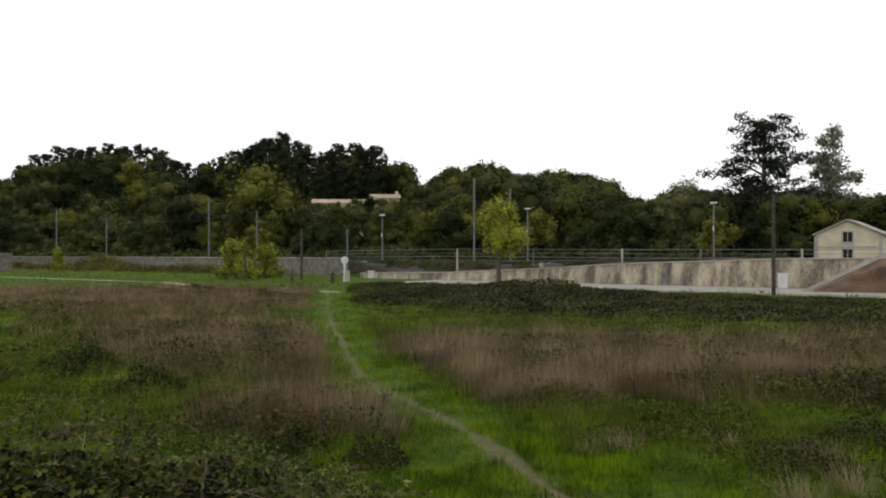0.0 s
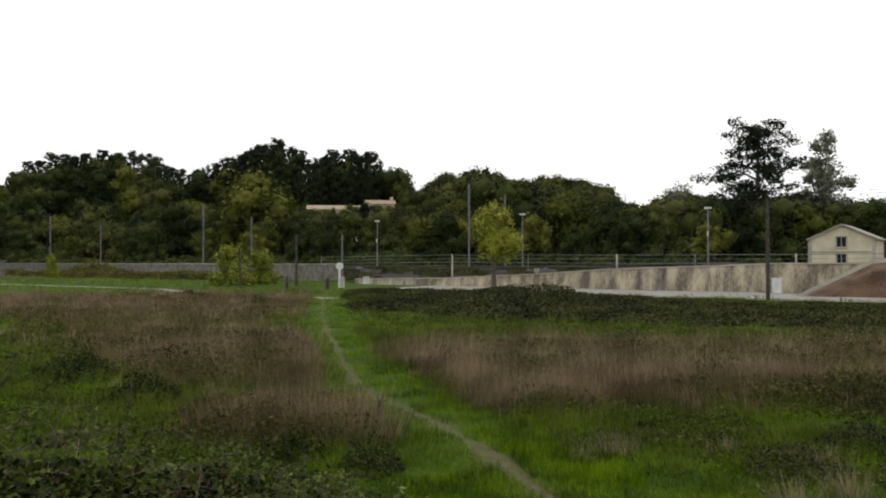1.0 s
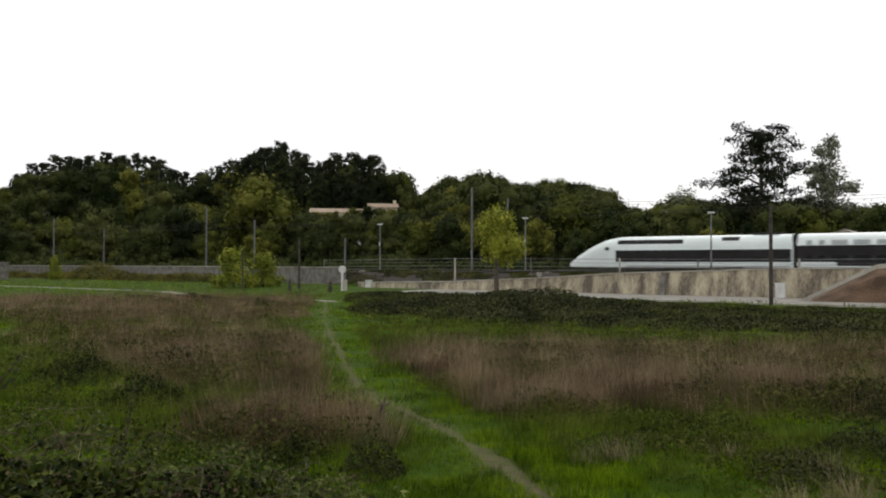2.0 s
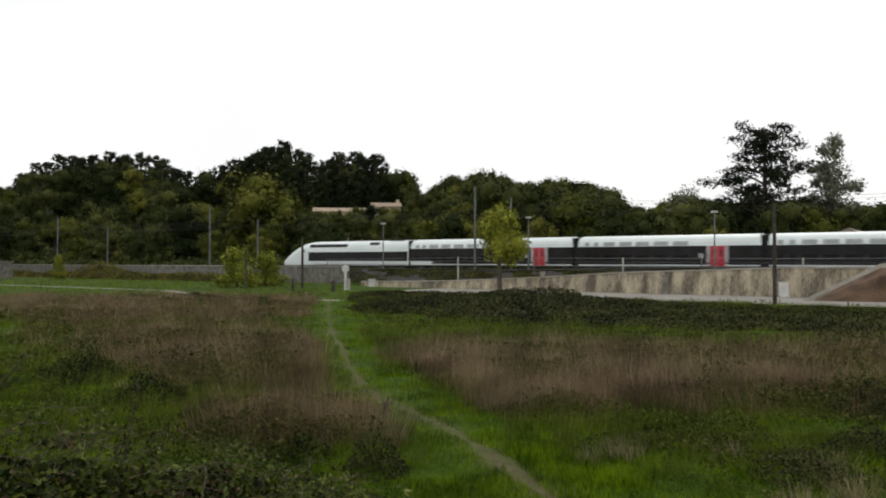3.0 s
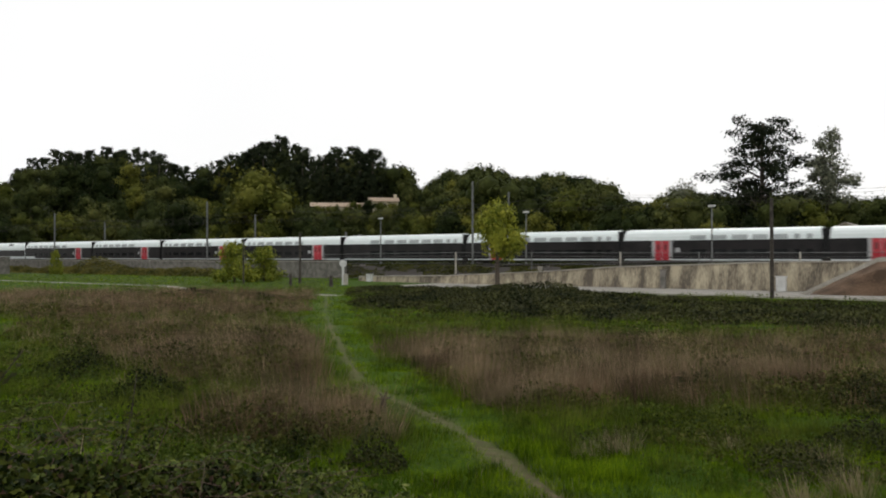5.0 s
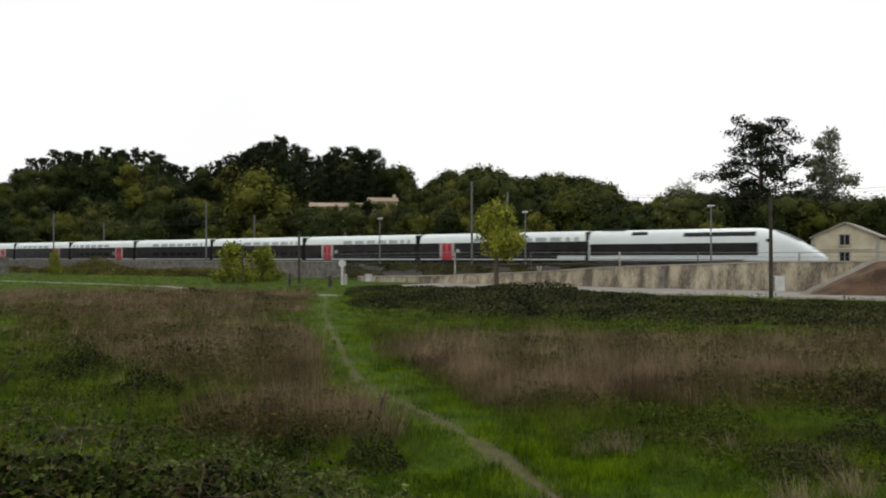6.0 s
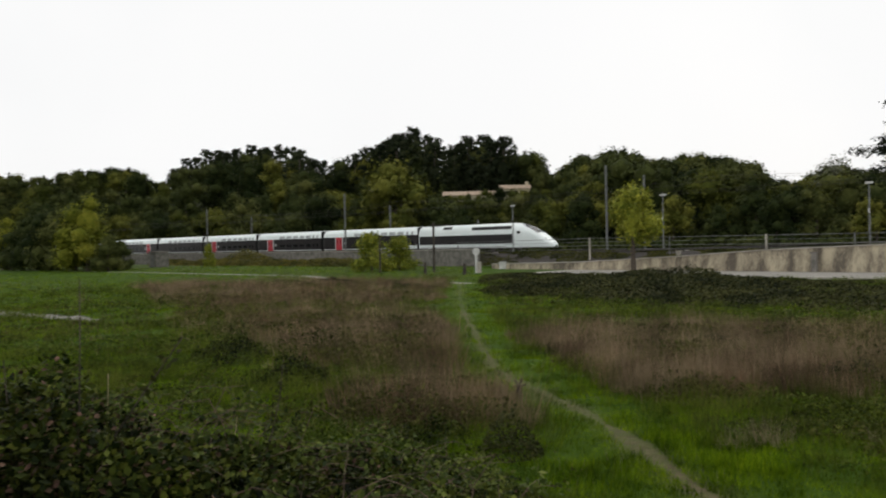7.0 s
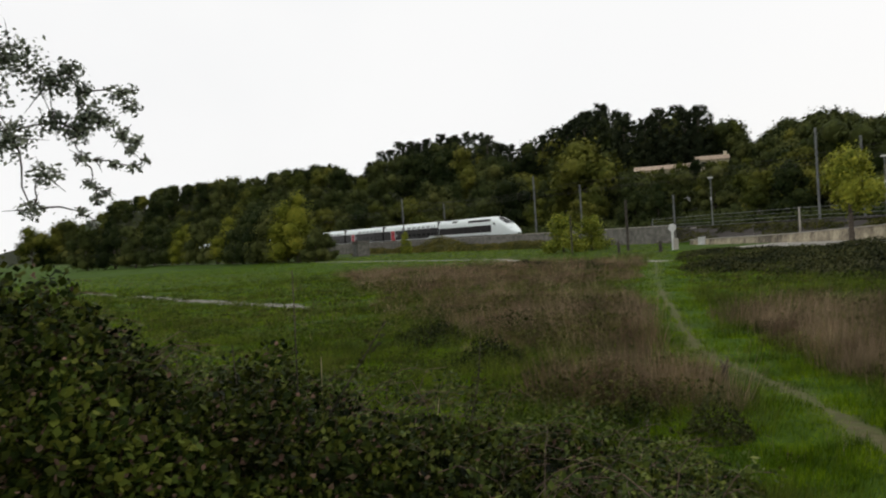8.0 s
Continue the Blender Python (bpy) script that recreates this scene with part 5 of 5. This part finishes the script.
def block(name, label, cat, az, r, w, dd, z0, z1, material, cap=0.05):
    x, y = polar(az, r)
    t = thing(name, label, cat, pose(x, y, z0, 0, 0, HEAD))
    part("body", box(-w / 2, w / 2, -dd / 2, dd / 2, -0.1, z1 - z0, 0.03), material, t)
    part("cap", box(-w / 2 - cap, w / 2 + cap, -dd / 2 - cap, dd / 2 + cap, z1 - z0 + 0.003, z1 - z0 + 0.08, 0.02), material, t)
    return t


def roadside():
    for az, el in ((-26.0, 2.85), (-16.45, 3.85), (2.3, 5.45)):
        mast(az, 72.3, el, False, r=0.085)
    for az, el in ((-23.0, 2.3), (-13.2, 3.0), (4.9, 4.65), (-6.85, 1.8)):
        mast(az, 83.2, el, False, "slender grey steel mast behind the tracks", 0.09)
    for az, el in ((-4.35, 2.75), (6.15, 3.2), (18.93, 3.45)):
        lamp_post(az, 72.6, el)
    fence()
    wires()
    pole("telegraph_pole", "dark wooden telegraph pole on the verge", 22.72, 57.5, 6.9, 0.14, M_wood)
    pole("wooden_pole", "weathered wooden pole beside the lane", -10.1, 84, 5.4, 0.15, M_wood)
    pole("wooden_pole", "thin wooden pole beside the shrubs", -14.0, 82, 4.2, 0.09, M_wood)
    pole("bollard", "short dark wooden bollard at the trail's end", -10.75, 79, 1.35, 0.16, M_wood, "bollard")
    pole("bollard", "short dark wooden bollard at the trail's end", -7.9, 76, 1.2, 0.2, M_wood, "bollard")
    block("electric_cabinet", "small white electric cabinet before the wall", "cabinet", 23.3, 69.2, 0.75, 0.4, 0.3, 1.35, M_signwhite)
    block("gate_pillar", "dark stone pillar before the retaining wall", "pillar", 15.7, 72.5, 0.45, 0.4, 0.2, 1.8, M_stone)
    block("gate_pillar", "pale concrete pillar on the retaining wall", "pillar", 7.15, 79.6, 0.4, 0.35, 0.6, 2.0, M_concrete)
    block("bollard", "pale concrete block at the end of the wall", "bollard", -5.15, 89, 0.6, 0.5, 0.35, 1.0, M_signwhite)
    # round sign on a stout white post
    x, y = polar(-7.05, 80)
    g = ground_z(x, y)
    s = thing("road_sign", "round white sign on a stout pale post beside the trail", "sign", pose(x, y, g, 0, 0, 8))
    part("post", box(-0.12, 0.12, -0.1, 0.1, -0.1, 2.3 - g, 0.02), M_signwhite, s)
    part("plinth", box(0.05, 0.5, -0.2, 0.2, -0.1, 1.3 - g, 0.03), M_concrete, s)
    part("disc", rod((0, -0.13, 2.35 - g), (0, -0.17, 2.35 - g), 0.37, 0.37, 24), M_signwhite, s, "round white enamel disc")
    # kerb of the road
    long_box("kerb", M_concrete, -40, 30, 56.4, 56.6, 0.0, 0.33, "pale concrete kerb of the road", "kerb", bevel=0.03)
    # stone wall along the line, west of the ramp
    w = long_box("stone_wall", M_stone, -230, -63, 69.9, 70.25, 0.1, 2.42, "grey rubble stone wall along the railway", "wall")
    c = part("coping", box(-230, -63, 69.84, 70.31, 2.425, 2.52, 0.02), M_concrete, w)
    # hut at the far end of the wall
    x, y = polar(-29.2, 139)
    g = ground_z(x, y)
    h = thing("trackside_hut", "small pale concrete hut with a flat roof", "hut", pose(x, y, g, 0, 0, HEAD))
    part("wall", box(-1.3, 1.3, -1.1, 1.1, -0.1, 2.5), M_stone, h)
    part("roof", box(-1.45, 1.45, -1.25, 1.25, 2.505, 2.65, 0.03), M_stone, h)
    part("door", box(-0.45, 0.45, -1.14, -1.103, 0.0, 2.0), M_steel, h)


def ramp():
    """Earth ramp at the eastern end, with a sloping pale wing wall."""
    bm = bmesh.new()
    prof = [(-11.5, 0.25), (-9.2, 1.55), (-7.0, 2.72), (2.0, 2.95), (30.0, 3.0)]
    rows = []
    for a, z in prof:
        rows.append([bm.verts.new((a, d, q)) for d, q in ((62.4 + 0.5 * z, 0.1), (65.2, z * 0.75), (66.6, z), (68.7, z))])
    for r, q in zip(rows, rows[1:]):
        for i in range(3):
            bm.faces.new((r[i], q[i], q[i + 1], r[i + 1]))
    bmesh.ops.subdivide_edges(bm, edges=bm.edges[:], cuts=4, use_grid_fill=True)
    rng = np.random.default_rng(3)
    for v in bm.verts:
        v.co.z += 0.05 * math.sin(v.co.x * 2.3) * math.cos(v.co.y * 3.1)
    e = part("earth_ramp", bm, M_earth)
    e.matrix_basis = pose(0, 0, 0, 0, 0, HEAD)
    tagged(e, "bare red-brown earth ramp beside the retaining wall", "embankment", kind="structure")
    bm = bmesh.new()
    rr = []
    for a, z in ((-12.2, 0.12), (-6.9, 2.92), (-5.2, 3.1)):
        rr.append([bm.verts.new((a, d, q)) for d, q in ((63.3, z - 0.3), (63.3, z), (63.8, z), (63.8, z - 0.3))])
    for r, q in zip(rr, rr[1:]):
        for i in range(4):
            bm.faces.new((r[i], q[i], q[(i + 1) % 4], r[(i + 1) % 4]))
    bm.faces.new(rr[-1]), bm.faces.new(rr[0][::-1])
    bmesh.ops.recalc_face_normals(bm, faces=bm.faces[:])
    c = part("coping", bm, M_concrete, e)


M_greytile = mat("lichened_grey_tiles", (0.24, 0.21, 0.18), (0.40, 0.36, 0.31), 1.5, rough=0.95, bump=0.5)


def cottage():
    h = thing("cottage", "cream plastered two-storey cottage with a shallow tiled gable roof", "house", pose(*at(-13.15, 94.0, 0.0), 0, 0, HEAD))
    W, D, Z0, ZE, ZA = 3.1, 9.0, 1.8, 5.1, 6.55
    bm = bmesh.new()
    front = [bm.verts.new(p) for p in ((-W, 0, Z0), (W, 0, Z0), (W, 0, ZE), (0, 0, ZA), (-W, 0, ZE))]
    back = [bm.verts.new((v.co.x, D, v.co.z)) for v in front]
    bm.faces.new(front), bm.faces.new(back[::-1])
    for i in range(5):
        bm.faces.new((front[i], back[i], back[(i + 1) % 5], front[(i + 1) % 5]))
    bmesh.ops.recalc_face_normals(bm, faces=bm.faces[:])
    part("wall", bm, M_plaster, h)
    for s in (-1, 1):
        bm = bmesh.new()
        k = (ZA - ZE) / W
        o = 0.35
        pts = [(0, ZA + 0.02), (s * (W + o), ZE - k * o + 0.02), (s * (W + o), ZE - k * o + 0.16), (0, ZA + 0.16)]
        f = [bm.verts.new((x, -0.35, z)) for x, z in pts]
        b = [bm.verts.new((x, D + 0.35, z)) for x, z in pts]
        bm.faces.new(f), bm.faces.new(b[::-1])
        for i in range(4):
            bm.faces.new((f[i], b[i], b[(i + 1) % 4], f[(i + 1) % 4]))
        bmesh.ops.recalc_face_normals(bm, faces=bm.faces[:])
        part("roof", bm, M_greytile, h)
    for z, hh in ((4.25, 1.05), (2.5, 0.95)):
        w = part("window", box(-0.45, 0.45, -0.02, 0.03, z, z + hh), M_darkpane, h)
        for x0, x1, z0, z1 in ((-0.6, -0.45, z - 0.1, z + hh + 0.1), (0.45, 0.6, z - 0.1, z + hh + 0.1), (-0.45, 0.45, z + hh, z + hh + 0.12), (-0.03, 0.03, z, z + hh)):
            part("frame", box(x0, x1, -0.06, 0.0, z0, z1, 0.01), M_concrete, w)
        part("sill", box(-0.68, 0.68, -0.14, 0.0, z - 0.18, z - 0.101, 0.01), M_concrete, w)
    part("string_course", box(-W - 0.03, W + 0.03, -0.07, -0.003, 3.62, 3.78, 0.02), M_concrete, h)
    for s in (-1, 1):
        part("quoin", box(s * W - 0.2, s * W + 0.2, -0.05, -0.003, Z0, ZE - 0.2, 0.02), M_concrete, h)


def hill_house(a, d, w, z0, z1, deep, chimney):
    h = thing("hill_house", "low house with a long faded tile roof among the trees", "house", pose(a, d, 0.0, 0, 0, 7), "houses on the hill")
    part("wall", box(-w, w, 0, deep, z0, z1), M_plaster, h)
    bm = bmesh.new()
    r = [[bm.verts.new((x, y, z)) for y, z in ((-0.5, z1), (deep / 2, z1 + 1.2), (deep + 0.5, z1), (deep + 0.5, z1 - 0.14), (deep / 2, z1 + 1.0), (-0.5, z1 - 0.14))] for x in (-w - 0.4, w + 0.4)]
    for i in range(6):
        bm.faces.new((r[0][i], r[1][i], r[1][(i + 1) % 6], r[0][(i + 1) % 6]))
    bm.faces.new(r[0]), bm.faces.new(r[1][::-1])
    bmesh.ops.recalc_face_normals(bm, faces=bm.faces[:])
    part("roof", bm, M_tile, h)
    for x in (-0.6 * w, 0.0, 0.6 * w):
        part("window", box(x - 0.5, x + 0.5, -0.03, 0.02, z1 - 1.7, z1 - 0.6), M_darkpane, h)
    if chimney:
        part("chimney", box(w - 0.9, w - 0.1, deep / 2 - 0.4, deep / 2 + 0.4, z1, z1 + 2.0), M_plaster, h)


def parked_car():
    """A small pale car on the hillside track."""
    r = next(q for q in np.arange(118.0, 190.0, 0.5) if ground_z(*polar(-5.7, q)) > 2.4 + 0.0229 * q)
    x, y = polar(-5.7, r)
    c = thing("parked_car", "small pale grey car parked on the hillside track", "car", pose(x, y, ground_z(x, y) + 0.02, 0, 0, 4))
    prof = [(-1.9, 0.3), (-1.95, 0.75), (-1.75, 0.95), (-1.35, 1.0), (-0.75, 1.42), (0.55, 1.45), (1.2, 1.0), (1.85, 0.85), (1.95, 0.55), (1.9, 0.3)]
    bm = bmesh.new()
    sides = [[bm.verts.new((px, s_ * (0.82 if pz < 1.1 else 0.62), pz)) for px, pz in prof] for s_ in (-1, 1)]
    bm.faces.new(sides[0]), bm.faces.new(sides[1][::-1])
    for k in range(len(prof)):
        m = (k + 1) % len(prof)
        bm.faces.new((sides[0][k], sides[1][k], sides[1][m], sides[0][m]))
    bmesh.ops.recalc_face_normals(bm, faces=bm.faces[:])
    part("body", bm, M_signwhite, c)
    for s_ in (-1, 1):
        part("side_window", box(-0.65, 0.7, s_ * 0.74 - 0.02, s_ * 0.74 + 0.02, 1.05, 1.32, 0.01), M_darkpane, c)
        for px in (-1.2, 1.2):
            w = part("wheel", rod((px, s_ * 0.72, 0.3), (px, s_ * 0.86, 0.3), 0.3, 0.3, 16), M_rubber, c)
            part("rim", rod((px, s_ * 0.861, 0.3), (px, s_ * 0.88, 0.3), 0.18, 0.16, 12), M_steel, w)


roadside()
ramp()
cottage()
hill_house(-26.0, 199.0, 6.5, 8.0, 15.7, 7.0, False)
hill_house(-14.6, 203.0, 3.6, 8.0, 17.3, 7.0, True)
parked_car()


# ---- the train runs through ----
def nose_at(t):
    slip = np.interp(t, [0.0, 1.5, 3.0, 4.5, 6.0, 7.0, 8.0], [-5.0, -2.9, -0.7, 0.0, 0.9, 1.2, 1.3])
    return -146.2 - 44.6 * (t - 4.5) + float(slip)


def motions():
    for ob, behind, turn in TRAIN:
        rows = []
        for t in (0.0, 1.5, 3.0, 4.5, 6.0, 7.0, 8.0):
            p = at(nose_at(t) + behind, TRACK, RAIL)
            rows.append((t, pose(p.x, p.y, p.z, 0, 0, HEAD + turn)))
        walk(ob, rows)


motions()
